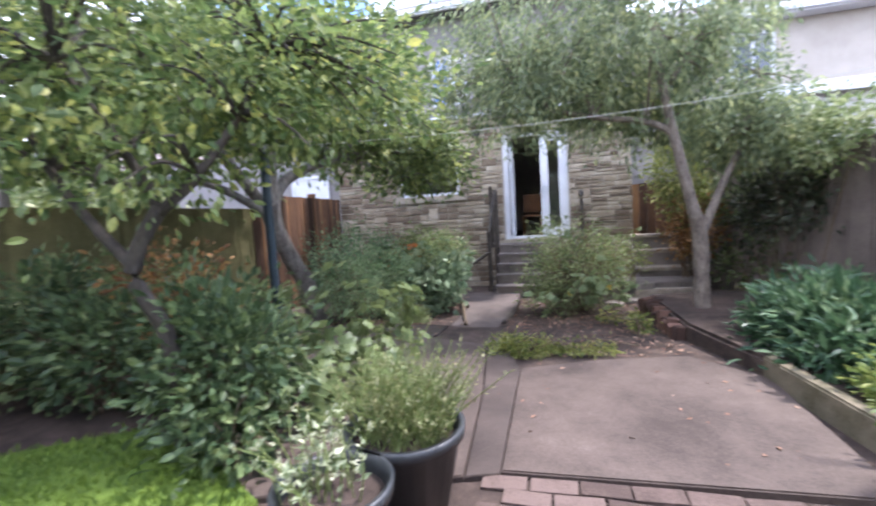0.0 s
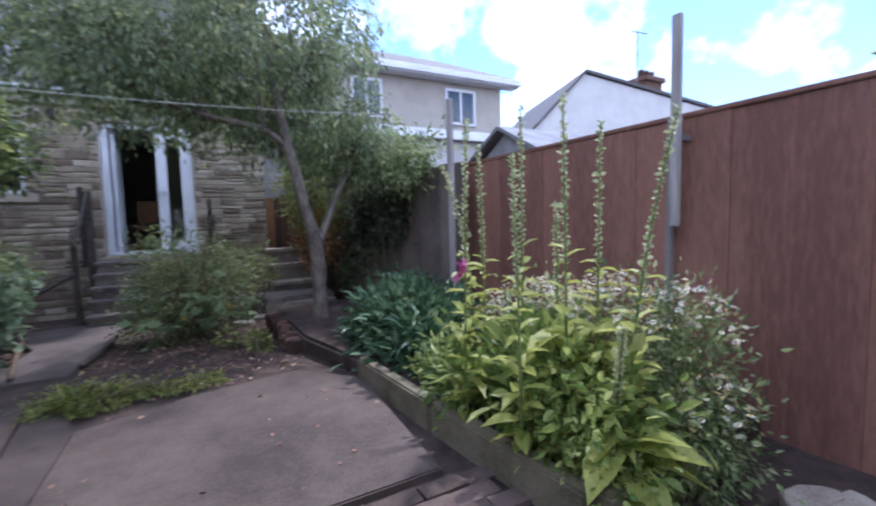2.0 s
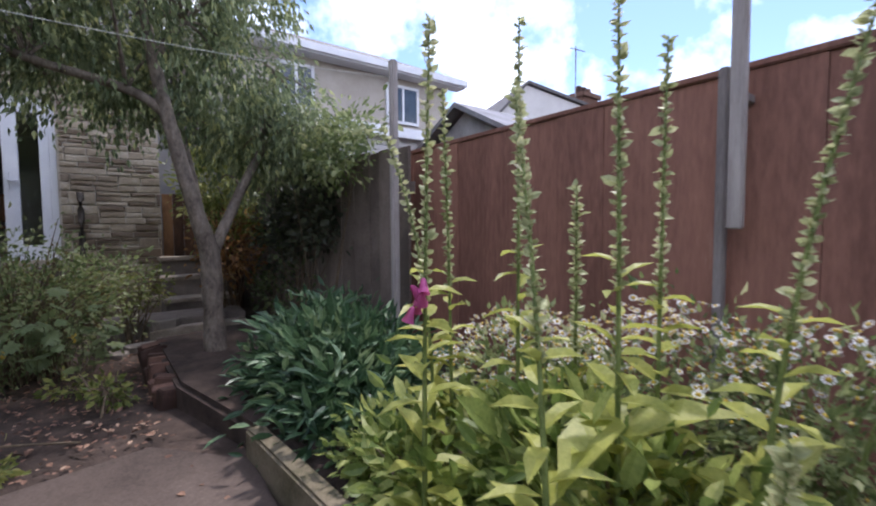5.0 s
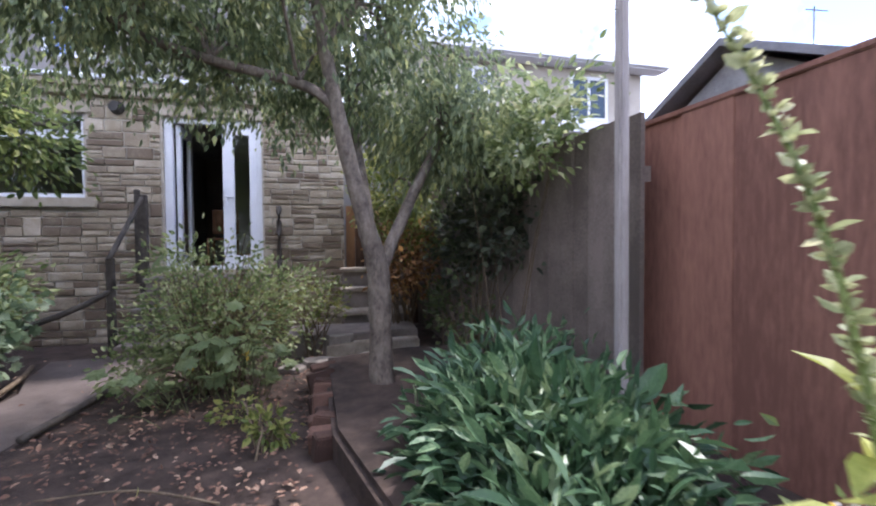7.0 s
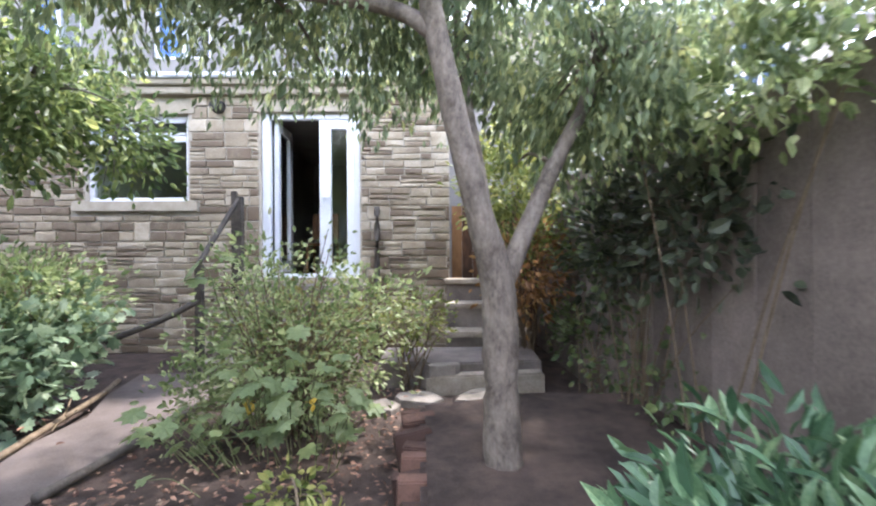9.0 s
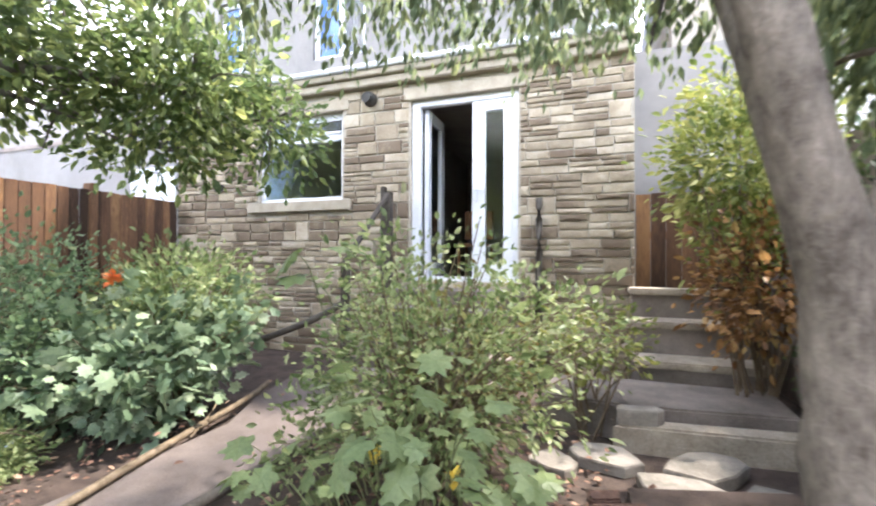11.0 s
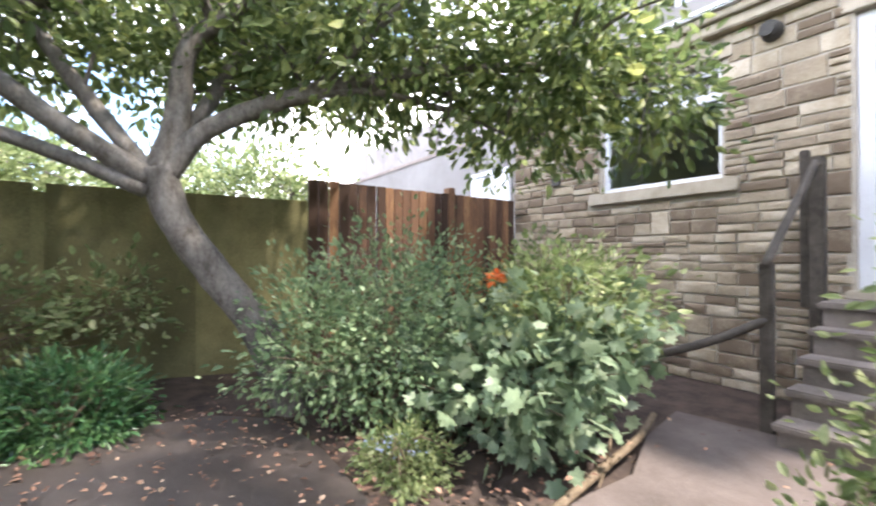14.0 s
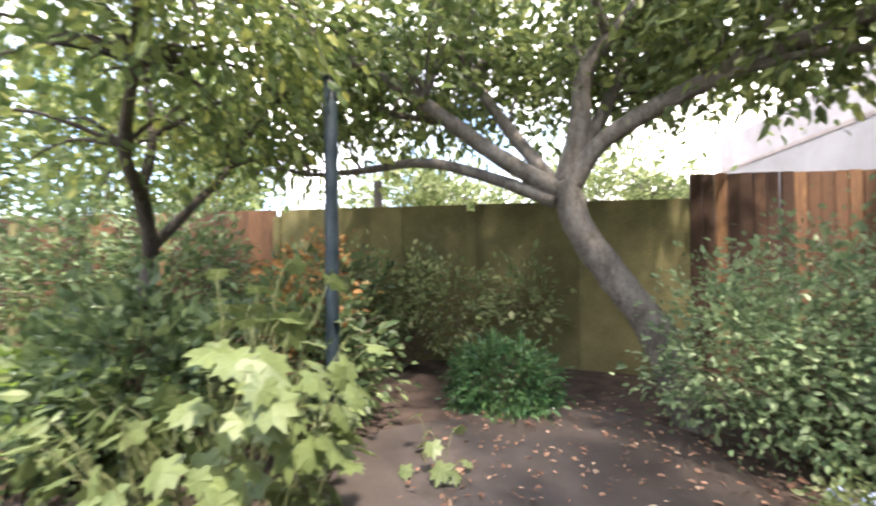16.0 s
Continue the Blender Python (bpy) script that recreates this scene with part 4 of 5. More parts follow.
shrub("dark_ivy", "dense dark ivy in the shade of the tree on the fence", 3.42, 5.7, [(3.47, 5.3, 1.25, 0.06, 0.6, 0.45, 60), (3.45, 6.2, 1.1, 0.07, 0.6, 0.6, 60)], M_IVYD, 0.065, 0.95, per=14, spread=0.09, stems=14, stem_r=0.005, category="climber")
shrub("fence_creeper", "light green creeper trailing over the dark fence top", 3.42, 5.0, [(3.4, 4.25, 1.95, 0.16, 0.35, 0.14, 30), (3.4, 4.7, 1.75, 0.15, 0.6, 0.18, 60), (3.3, 5.6, 1.9, 0.25, 0.6, 0.2, 40)], M_ROSE, 0.055, per=14, spread=0.08, stems=4, stem_r=0.005, category="climber")
shrub("sedum_tuft", "low yellow-green tuft at the edge of the patio", 0.55, 3.55, [(0.55, 3.55, 0.02, 0.3, 0.18, 0.08, 80), (1.1, 3.62, 0.0, 0.3, 0.1, 0.05, 30)], M_YELLOW, 0.03, spread=0.04, stems=8)
shrub("weed_seedling", "small yellow-green weed on the bare soil", 1.72, 4.5, [(1.72, 4.5, 0.03, 0.09, 0.08, 0.1, 16), (1.5, 4.9, 0.0, 0.1, 0.1, 0.07, 10)], M_YELLOW, 0.045, per=10, spread=0.04, stems=8, category="weed")
shrub("forget_me_not", "low pale green tuft with small blue flowers", -1.05, 5.1, [(-1.05, 5.12, -0.04, 0.26, 0.22, 0.12, 90)], M_ROSE, 0.03, spread=0.04, stems=10)

# large lobed leaves, each a part
LEAFV = [[mesh_of("leaf", [(x * 0.95, y, z + 0.05 * math.sin(5 * x + k)) for x, y, z in LOBED[0]], LOBED[1], m) for k in range(3)] for m in (M_BIG, M_VINE)]


def lobed_plant(name, label, base, places, size, seed, kind=0, tilt=(-55, 10)):
    """A plant whose large leaves sit on stalks from a few stems."""
    r = random.Random(seed)
    x, y = base
    z = gz(x, y) - 0.02
    p = empty(name, x, y, z, label=label, category="plant")
    stalks = bmesh.new()
    for bx, by, bz, rx, ry, rz_, n in places:
        for _ in range(n):
            a, u = r.uniform(0, 6.283), math.sqrt(r.random())
            q = Vector((bx + rx * u * math.cos(a), by + ry * u * math.sin(a), max(z + 0.06, bz + r.uniform(-rz_, rz_))))
            foot = Vector((q.x + (x - q.x) * 0.3 + r.uniform(-0.06, 0.06), q.y + (y - q.y) * 0.3 + r.uniform(-0.06, 0.06), max(z, q.z - 0.2)))
            tube(stalks, [foot, foot.lerp(q, 0.6) + Vector((r.uniform(-0.02, 0.02), r.uniform(-0.02, 0.02), 0.03)), q], [0.0028, 0.0022, 0.0016], 5)
            o = new("leaf", r.choice(LEAFV[kind]))
            out = math.atan2(q.y - y, q.x - x) - math.pi / 2 + r.uniform(-0.9, 0.9)
            s = size * r.uniform(0.65, 1.25)
            o.matrix_world = Matrix.LocRotScale(q, Euler((radians(r.uniform(*tilt)), radians(r.uniform(-25, 25)), out)), (s, s, s))
            sub(o, p)
    sub(tagged(part("stalk", stalks, M_STALK, None), kind="stuff"), p)
    return p


lobed_plant("vine_leaf_plant", "tall plant with large pale green lobed leaves", (-0.5, 2.7), [(-0.5, 2.95, 0.45, 0.3, 0.25, 0.32, 90), (-0.5, 2.45, 0.25, 0.35, 0.3, 0.3, 70), (-0.95, 2.6, 0.45, 0.3, 0.3, 0.4, 50), (-0.8, 2.75, 0.9, 0.25, 0.2, 0.12, 7), (-0.68, 2.1, 0.25, 0.3, 0.22, 0.25, 45)], 0.12, 3, 1, (-75, -5))
lobed_plant("hollyhock", "large-leaved hollyhock beside the path", (1.35, 5.3), [(1.4, 5.35, 0.15, 0.5, 0.3, 0.22, 28), (1.12, 5.0, 0.98, 0.1, 0.1, 0.1, 3), (1.3, 5.3, 0.5, 0.35, 0.2, 0.2, 16), (0.8, 5.25, 0.08, 0.22, 0.25, 0.16, 24), (1.45, 5.08, 0.36, 0.34, 0.16, 0.2, 36)], 0.11, 5)
lobed_plant("seedling_mallow", "small large-leaved plant on bare soil", (-1.3, 3.35), [(-1.3, 3.3, 0.1, 0.25, 0.15, 0.12, 9)], 0.1, 8)

# flower on the bush
for nm, bx, by, bz, s, mt, lab in (("rose_bloom", -1.16, 5.86, 0.87, 0.05, M_ORANGE, "bright orange rose bloom"), ("rose_bloom", -1.24, 5.9, 0.84, 0.04, M_ORANGE, "bright orange rose bloom")):
    pos = np.repeat(np.array([[bx, by, bz]]), 26, 0) + rng.normal(0, 0.008, (26, 3))
    o = part(nm, leaves(nm, pos, rng.normal(0, 1, (26, 3)), s, 0.9, OVAL, mt, up=0.3), None)
    o["label"] = lab
    sub(o, orange_rose)

for nm, par, pts, s, mt, lab in (("bloom", "forget_me_not", [(-1.0 + 0.3 * rng.random() - 0.2, 5.05 + 0.25 * rng.random() - 0.1, 0.03) for _ in range(40)], 0.012, M_BLUEP, "tiny pale blue flowers"),
                                 ("bloom", "hollyhock", [(1.05, 5.45, 0.2), (1.06, 5.45, 0.21), (1.5, 5.15, 0.3)], 0.04, M_DISC, "small yellow bloom")):
    pos = np.repeat(np.array(pts), 6, 0) + rng.normal(0, 0.004, (6 * len(pts), 3))
    o = part(nm, leaves(nm, pos, rng.normal(0, 1, pos.shape), s, 0.9, OVAL, mt, up=1.0), None)
    o["label"] = lab
    tagged(o, kind="stuff")
    sub(o, bpy.data.objects[par])

# ---- foxgloves ----
FOXLEAF = mesh_of("leaf", [(x * 0.9, y, z - 0.25 * y * y) for x, y, z in OVAL[0]], OVAL[1], M_LIME)


def foxglove(x, y, top, lean, seed, bells=0, basal=7, big=0.2, bend=2):
    """A spent foxglove: stem, leaves up the stem, seed pods on its spike, a rosette of large leaves."""
    r = random.Random(seed)
    z = 0.08
    f = empty("foxglove", x, y, z, label="tall spent foxglove with seed pods" + (" and one pink bell" if bells else " in the raised bed"), category="flower", group="foxgloves in the raised bed")
    H_ = top - z
    axis = lambda t: Vector((x + lean[0] * t ** bend, y + lean[1] * t ** bend, z + H_ * t))
    bm = bmesh.new()
    tube(bm, [axis(t) for t in (0, 0.25, 0.5, 0.75, 1)], [0.009, 0.008, 0.006, 0.005, 0.002], 7)
    sub(part("stem", bm, M_STEM, None, smooth=True), f)
    for i in range(22):
        t = 0.08 + 0.5 * i / 22 + r.uniform(-0.01, 0.01)
        o = new("leaf", FOXLEAF)
        s = 0.2 * (1.05 - t)
        o.matrix_world = Matrix.LocRotScale(axis(t), Euler((radians(r.uniform(5, 45)), radians(r.uniform(-20, 20)), 2.4 * i + r.uniform(-0.3, 0.3))), (s * 0.62, s, s))
        sub(o, f)
    for i in range(basal):
        o = new("leaf", FOXLEAF)
        s = big * r.uniform(0.7, 1.3)
        o.matrix_world = Matrix.LocRotScale(axis(0.03 + 0.02 * i), Euler((radians(r.uniform(-5, 40)), radians(r.uniform(-25, 25)), 2.2 * i + r.uniform(0, 1))), (s * 0.75, s, s))
        sub(o, f)
    n = 80
    ts = 0.52 + 0.48 * np.arange(n) / n
    pos = np.array([axis(t) for t in ts])
    ang = np.arange(n) * 2.4
    aim = np.stack([np.cos(ang), np.sin(ang), np.full(n, 0.5)], 1)
    pods = leaves("seed_pods", np.repeat(pos, 3, 0), np.repeat(aim, 3, 0), 0.023, 0.85, OVAL, M_SEED, up=0.5, jitter=0.35)
    sub(tagged(part("seed_pod", pods, None), kind="stuff"), f)
    for k in range(bells):
        c = axis(0.555) + Vector((-0.045 + 0.018 * math.cos(2.4 * k), -0.03 + 0.018 * math.sin(2.4 * k), 0.01 - 0.018 * k))
        n, vs, fs = 12, [], []
        m = Matrix.Translation(c) @ pose(0, 0, 0, r.uniform(-40, -10), r.uniform(-30, 30), 72 * k)
        for pr, pz in ((0.003, 0.0), (0.008, -0.006), (0.011, -0.024), (0.014, -0.036), (0.018, -0.044)):
            vs += [m @ Vector((pr * (1 + 0.08 * math.cos(3 * a)) * math.cos(a), pr * math.sin(a), pz)) for a in [2 * math.pi * q / n for q in range(n)]]
        for q in range(4):
            fs += [(q * n + a, q * n + (a + 1) % n, (q + 1) * n + (a + 1) % n, (q + 1) * n + a) for a in range(n)]
        bm = mesh_of("bell", vs, fs, M_PINK, True)
        sub(part("bell", bm, M_PINK, None, "pink hanging bell", smooth=True), f)
    return f


M_SEED = leafmat("seed_pod", (0.33, 0.36, 0.18), (0.6, 0.62, 0.34), (0.8, 0.74, 0.5), sheer=0.4)
foxglove(2.74, 2.18, 1.53, (-0.06, 0.27), 1, basal=6, big=0.15, bend=3)
foxglove(2.48, 1.87, 1.68, (0.03, 0.0), 2, bells=5, basal=8, big=0.15)
foxglove(2.8, 2.15, 1.62, (-0.02, 0.02), 10, basal=4, big=0.15)
foxglove(2.88, 1.89, 1.79, (0.0, 0.0), 3, big=0.15)
foxglove(2.5, 1.44, 1.49, (0.18, 0.28), 4, basal=6, big=0.17)
foxglove(3.03, 1.77, 1.25, (-0.03, -0.02), 5, basal=3, big=0.15)
foxglove(2.81, 1.48, 1.75, (0.0, 0.02), 6, basal=16, big=0.27)
foxglove(3.04, 1.5, 1.64, (0.02, 0.0), 7, basal=12, big=0.23)
foxglove(2.92, 1.22, 1.6, (0.08, -0.16), 8, basal=10, big=0.22)
foxglove(2.74, 1.14, 0.72, (0.02, -0.02), 9, basal=16, big=0.28)


def daisies(name, label, balls, n_heads, seed):
    """A feverfew bush: fine leaves and many white-rayed heads at the top."""
    x, y = balls[0][0], balls[0][1]
    s = shrub(name, label, x, y, balls, M_ROSE, 0.035, 0.5, BLADE, per=26, spread=0.06, stems=30, stemm=M_STEM, category="flower")
    r = random.Random(seed)
    rays, discs = bmesh.new(), bmesh.new()
    for _ in range(n_heads):
        bx, by, bz, rx, ry, rz_, _n = r.choice(balls)
        a, u = r.uniform(0, 6.283), math.sqrt(r.random())
        c = Vector((bx + rx * u * math.cos(a), by + ry * u * math.sin(a), bz + rz_ * (1.05 - 0.5 * u * u) + r.uniform(-0.05, 0.06)))
        m = Matrix.Translation(c) @ pose(0, 0, 0, r.uniform(-45, 45), r.uniform(-45, 45), r.uniform(0, 90))
        w = r.uniform(0.009, 0.015)
        for k in range(9):
            b = 2 * math.pi * k / 9
            vs = [rays.verts.new(m @ Vector((w * q * math.cos(b + d), w * q * math.sin(b + d), 0))) for q, d in ((0.35, 0), (1, -0.26), (1.06, 0), (1, 0.26))]
            rays.faces.new(vs)
        bmesh.ops.create_icosphere(discs, subdivisions=1, radius=w * 0.45, matrix=m)
    sub(tagged(part("petal", rays, M_PETALW, None, "small white ray petals"), kind="stuff"), s)
    sub(tagged(part("flower_disc", discs, M_DISC, None, "yellow flower centres"), kind="stuff"), s)
    return s


daisies("feverfew", "bushy feverfew covered in small white daisies", [(3.3, 1.6, 0.36, 0.38, 0.4, 0.44, 130), (3.15, 2.1, 0.34, 0.38, 0.38, 0.38, 100)], 900, 1)
daisies("feverfew", "feverfew with white daisies against the brown fence", [(3.28, 1.2, 0.38, 0.26, 0.26, 0.44, 100), (3.16, 1.0, 0.2, 0.22, 0.18, 0.24, 46)], 190, 2)
shrub("bed_weeds", "low bright green leafy plants spilling over the kerb", 2.62, 1.9, [(2.65, 2.2, 0.2, 0.16, 0.4, 0.15, 80), (2.72, 1.35, 0.2, 0.2, 0.4, 0.16, 90), (2.78, 1.12, 0.14, 0.2, 0.14, 0.14, 60)], M_BED, 0.045, stems=20, spread=0.05)
shrub("bed_filler", "bright green leafy undergrowth between the foxgloves", 2.85, 1.55, [(2.85, 1.55, 0.32, 0.32, 0.5, 0.24, 90), (2.7, 2.0, 0.28, 0.25, 0.3, 0.2, 40)], M_BED, 0.075, 0.6, stems=20, spread=0.07, per=14)

# ---- pots ----


def pot(x, y, r, h, label, seed):
    p = empty("plant_pot", x, y, 0.005, label=label, category="plant pot")
    prof = [(r * 0.72, 0), (r * 0.98, h * 0.86), (r * 1.06, h * 0.87), (r * 1.08, h), (r * 0.98, h), (r * 0.94, h * 0.86), (r * 0.9, h * 0.8)]
    n, vs, fs = 28, [], []
    for pr, pz in prof:
        vs += [(pr * math.cos(2 * math.pi * k / n), pr * math.sin(2 * math.pi * k / n), pz) for k in range(n)]
    for j in range(len(prof) - 1):
        fs += [(j * n + k, j * n + (k + 1) % n, (j + 1) * n + (k + 1) % n, (j + 1) * n + k) for k in range(n)]
    fs.append(tuple(reversed(range(n))))
    part("pot_wall", mesh_of("pot_wall", vs, fs, M_POT, True), None, p)
    bm = bmesh.new()
    bmesh.ops.create_circle(bm, cap_ends=True, segments=n, radius=r * 0.93, matrix=pose(0, 0, h * 0.82))
    part("compost", bm, M_SOIL, p, "dark compost")
    return p


def wisps(parent, x, y, z, r, h, n, m, leaf, seed, lean=0.15):
    """Thin upright stems with small leaves, in a pot."""
    g = np.random.default_rng(seed)
    bm, pos, aim = bmesh.new(), [], []
    for _ in range(n):
        a, u = g.uniform(0, 6.283), math.sqrt(g.random())
        b = Vector((x + r * u * math.cos(a), y + r * u * math.sin(a), z))
        t = b + Vector((g.normal(0, lean), g.normal(0, lean), h * g.uniform(0.55, 1.1)))
        tube(bm, [b, b.lerp(t, 0.5) + Vector((g.normal(0, 0.015), g.normal(0, 0.015), 0.02)), t], [0.003, 0.0025, 0.001], 4)
        k = int(10 * h / 0.4)
        for q in g.random(k):
            pos.append(b.lerp(t, 0.2 + 0.8 * q))
            aim.append((g.normal(), g.normal(), 0.7))
    sub(tagged(part("stem", bm, M_STEM, None), kind="stuff"), parent)
    sub(tagged(part("foliage", leaves("foliage", np.array(pos), np.array(aim), leaf, 0.5, BLADE, m, jitter=0.3), None), kind="stuff"), parent)


p1 = pot(0.09, 0.93, 0.2, 0.36, "round black plastic pot with a pale spindly plant", 1)
wisps(p1, 0.05, 0.93, 0.3, 0.14, 0.32, 34, M_CREAM, 0.034, 11, 0.08)
p2 = pot(0.2, 1.38, 0.25, 0.36, "large black plastic pot with feathery grassy herbs", 2)
wisps(p2, 0.2, 1.42, 0.3, 0.2, 0.32, 230, M_HERB, 0.02, 12, 0.12)
wisps(p2, 0.2, 1.42, 0.3, 0.2, 0.42, 90, M_HERB, 0.022, 13, 0.15)

# ---- steps and stones beside the wall ----
side = empty("side_steps", 2.65, 7.9, -0.2, label="dark stone steps in the shaded corner", category="steps", kind="structure")
for k, (y0, z1) in enumerate(((7.6, 0.2), (7.9, 0.47), (8.2, 0.73))):
    sub(part("step", boxes((2.28, 3.15, y0, y0 + 0.3 if k < 2 else 8.378, -0.3, z1 - 0.06)), M_DAMP, None), side)
    sub(part("tread", boxes((2.25, 3.17, y0 - 0.04, y0 + 0.3 if k < 2 else 8.376, z1 - 0.058, z1), bevel=0.012), M_KERB, None), side)
tagged(part("landing", prism([(1.6, 6.95), (2.2, 6.88), (3.12, 6.98), (3.15, 7.555), (1.62, 7.555)], -0.3, 0.05, 0.014), M_DAMP), "grey stone landing at the foot of the corner steps", "landing", kind="structure")
tagged(part("landing_edge", prism([(2.05, 6.7), (3.1, 6.78), (3.1, 6.95), (2.2, 6.85)], -0.3, -0.02, 0.014), M_KERB), "pale worn stone edge below the landing", "kerb", kind="structure")
r_ = random.Random(4)


def slab_stone(x, y, z, lx, ly, h, rz, label="pale weathered flat stone on the soil", m=None, tilt=0.0):
    bm = bmesh.new()
    n = 9
    pts = [(lx / 2 * (0.66 + 0.42 * r_.random()) * math.copysign(abs(math.cos(a)) ** 0.8, math.cos(a)), ly / 2 * (0.66 + 0.42 * r_.random()) * math.copysign(abs(math.sin(a)) ** 0.8, math.sin(a))) for a in [2 * math.pi * k / n for k in range(n)]]
    bm.free()
    o = part("flat_stone", prism(pts, 0, h, 0.006), m or M_FLAT)
    o.matrix_world = pose(x, y, z, tilt, r_.uniform(-3, 3), rz)
    return tagged(o, label, "stone", group="stones by the corner")


for a in ((2.0, 6.5, -0.18, 0.42, 0.34, 0.06, 20), (2.35, 6.2, -0.18, 0.5, 0.32, 0.06, -15), (2.5, 6.5, -0.18, 0.5, 0.36, 0.07, 40), (1.72, 6.35, -0.18, 0.35, 0.28, 0.045, -30), (2.2, 6.78, -0.02, 0.3, 0.16, 0.09, 10), (2.75, 6.25, -0.18, 0.4, 0.3, 0.06, 70)):
    slab_stone(*a)
for k in range(14):
    y = 4.25 + 0.107 * k
    o = part("edging_brick", boxes((-0.05, 0.05, -0.1, 0.1, 0, 0.26 + r_.uniform(-0.03, 0.02)), bevel=0.008), M_TERRA)
    o.matrix_world = pose(2.06 - 0.02 * k / 14, y + 0.02, -0.18 + r_.uniform(-0.03, 0.02), r_.uniform(-9, 9), r_.uniform(-12, 12), 90 + r_.uniform(-14, 14))
    tagged(o, "worn rusty brick edging the raised bed", "brick", group="bricks edging the bed")
for k in range(7):
    slab_stone(3.35 + 0.09 * k, 0.72 - 0.1 * k, -0.04, 0.24 + 0.05 * r_.random(), 0.16, 0.09, r_.uniform(-40, 0), "pale rough stone at the foot of the brown fence", M_KERB)

# path edging, sticks
edge = empty("path_edging", -0.5, 6, -0.1, label="weathered timber edging along the concrete path", category="edging", kind="structure")
rod("edge_timber", [(-0.22, 4.9, -0.09), (-0.37, 5.5, -0.09), (-0.48, 6.0, -0.09)], 0.022, M_TWIG, edge)
rod("edge_timber", [(-0.485, 6.02, -0.09), (-0.58, 6.45, -0.09), (-0.74, 6.9, -0.09)], 0.022, M_TWIG, edge)
rod("edge_timber", [(0.24, 5.0, -0.09), (0.31, 5.6, -0.09), (0.34, 6.2, -0.09)], 0.028, M_IRON, edge)
for pts, rr in (([(-0.66, 6.3, -0.02), (-0.5, 6.05, -0.06), (-0.38, 5.8, -0.095)], 0.007), ([(1.2, 3.75, -0.02), (0.7, 3.9, -0.015), (0.3, 3.95, -0.03)], 0.008), ([(1.6, 3.85, -0.02), (1.2, 4.05, -0.015), (0.8, 4.1, -0.03)], 0.006)):
    tagged(rod("fallen_stick", pts, [rr, rr, rr * 0.6], M_TWIG, None), "thin dry fallen stick on the ground", "stick", group="fallen sticks")
line = rod("washing_line", [(3.435, 3.66, 2.2), (2.2, 3.46, 2.04), (0.6, 3.18, 1.94), (-1.0, 2.86, 1.91), (-1.33, 2.75, 1.935)], 0.0022, M_LINE, None, 5)
tagged(line, "thin pale washing line strung across the garden", "washing line")

# fallen leaves
n = 2950
lx = np.concatenate([rng.uniform(0.3, 2.0, 1500), rng.uniform(-2.8, -0.5, 1300), rng.uniform(-0.6, 2.3, 150)])
ly = np.concatenate([rng.uniform(3.5, 6.9, 1500), rng.uniform(3.2, 6.6, 1300), rng.uniform(1.8, 6.8, 150)])
lz = np.array([gz(a, b) for a, b in zip(lx, ly)]) + rng.uniform(-0.012, 0.012, n)
lz[2800:] = np.maximum(lz[2800:], 0.012)
lit = new("leaf_litter", leaves("leaf_litter", np.stack([lx, ly, lz], 1), np.stack([rng.normal(0, 1, n), rng.normal(0, 1, n), rng.normal(0, 0.15, n)], 1), 0.032, 0.9, OVAL, M_LITTER, up=3.0, jitter=0.1))
tagged(lit, "pale brown fallen leaves scattered on the soil", "leaf litter", kind="stuff")
# grass blades
n = 30000
gx, gy = rng.uniform(-3.5, -0.5, n), rng.uniform(-3.2, 1.85, n)
keep = gy < np.interp(gx, (-3.5, -2.4, -2.1, -1.7, -0.8, -0.5), (0.5, 1.3, 1.52, 1.76, 1.42, 1.25))
gx, gy = gx[keep], gy[keep]
gr = new("grass", leaves("grass", np.stack([gx, gy, np.full(len(gx), 0.015)], 1), np.tile([0, 0, 1.0], (len(gx), 1)), 0.04, 0.22, BLADE, M_GRASS, jitter=0.35))
tagged(gr, "short bright green lawn grass", "grass", kind="stuff")

# ---- buildings around ----
nb = empty("neighbour_house", 6.5, 10.4, 0, label="cream rendered terraced house with slate roof and white gutter", category="house")
sub(part("wall", boxes((2.95, 9.05, 10.35, 14, -0.3, 4.83)), M_RENDER, None), nb)
bm = bmesh.new()
vs = [bm.verts.new(v) for v in ((2.9, 9.95, 5.03), (9.45, 9.95, 5.03), (8.0, 12.2, 6.08), (2.9, 12.2, 6.08), (9.45, 14.4, 5.03), (2.9, 14.4, 5.03))]
for f in ((0, 1, 2, 3), (3, 2, 4, 5), (1, 4, 2), (0, 3, 5), (0, 5, 4, 1)):
    bm.faces.new([vs[i] for i in f])
bmesh.ops.recalc_face_normals(bm, faces=bm.faces)
sub(part("roof", bm, M_SLATE, None), nb)
sub(part("soffit", boxes((2.9, 9.45, 9.97, 10.348, 4.83, 4.88), (2.9, 9.47, 9.9, 9.97, 4.86, 5.02), bevel=0.01), M_PVC, None, "white eaves board"), nb)
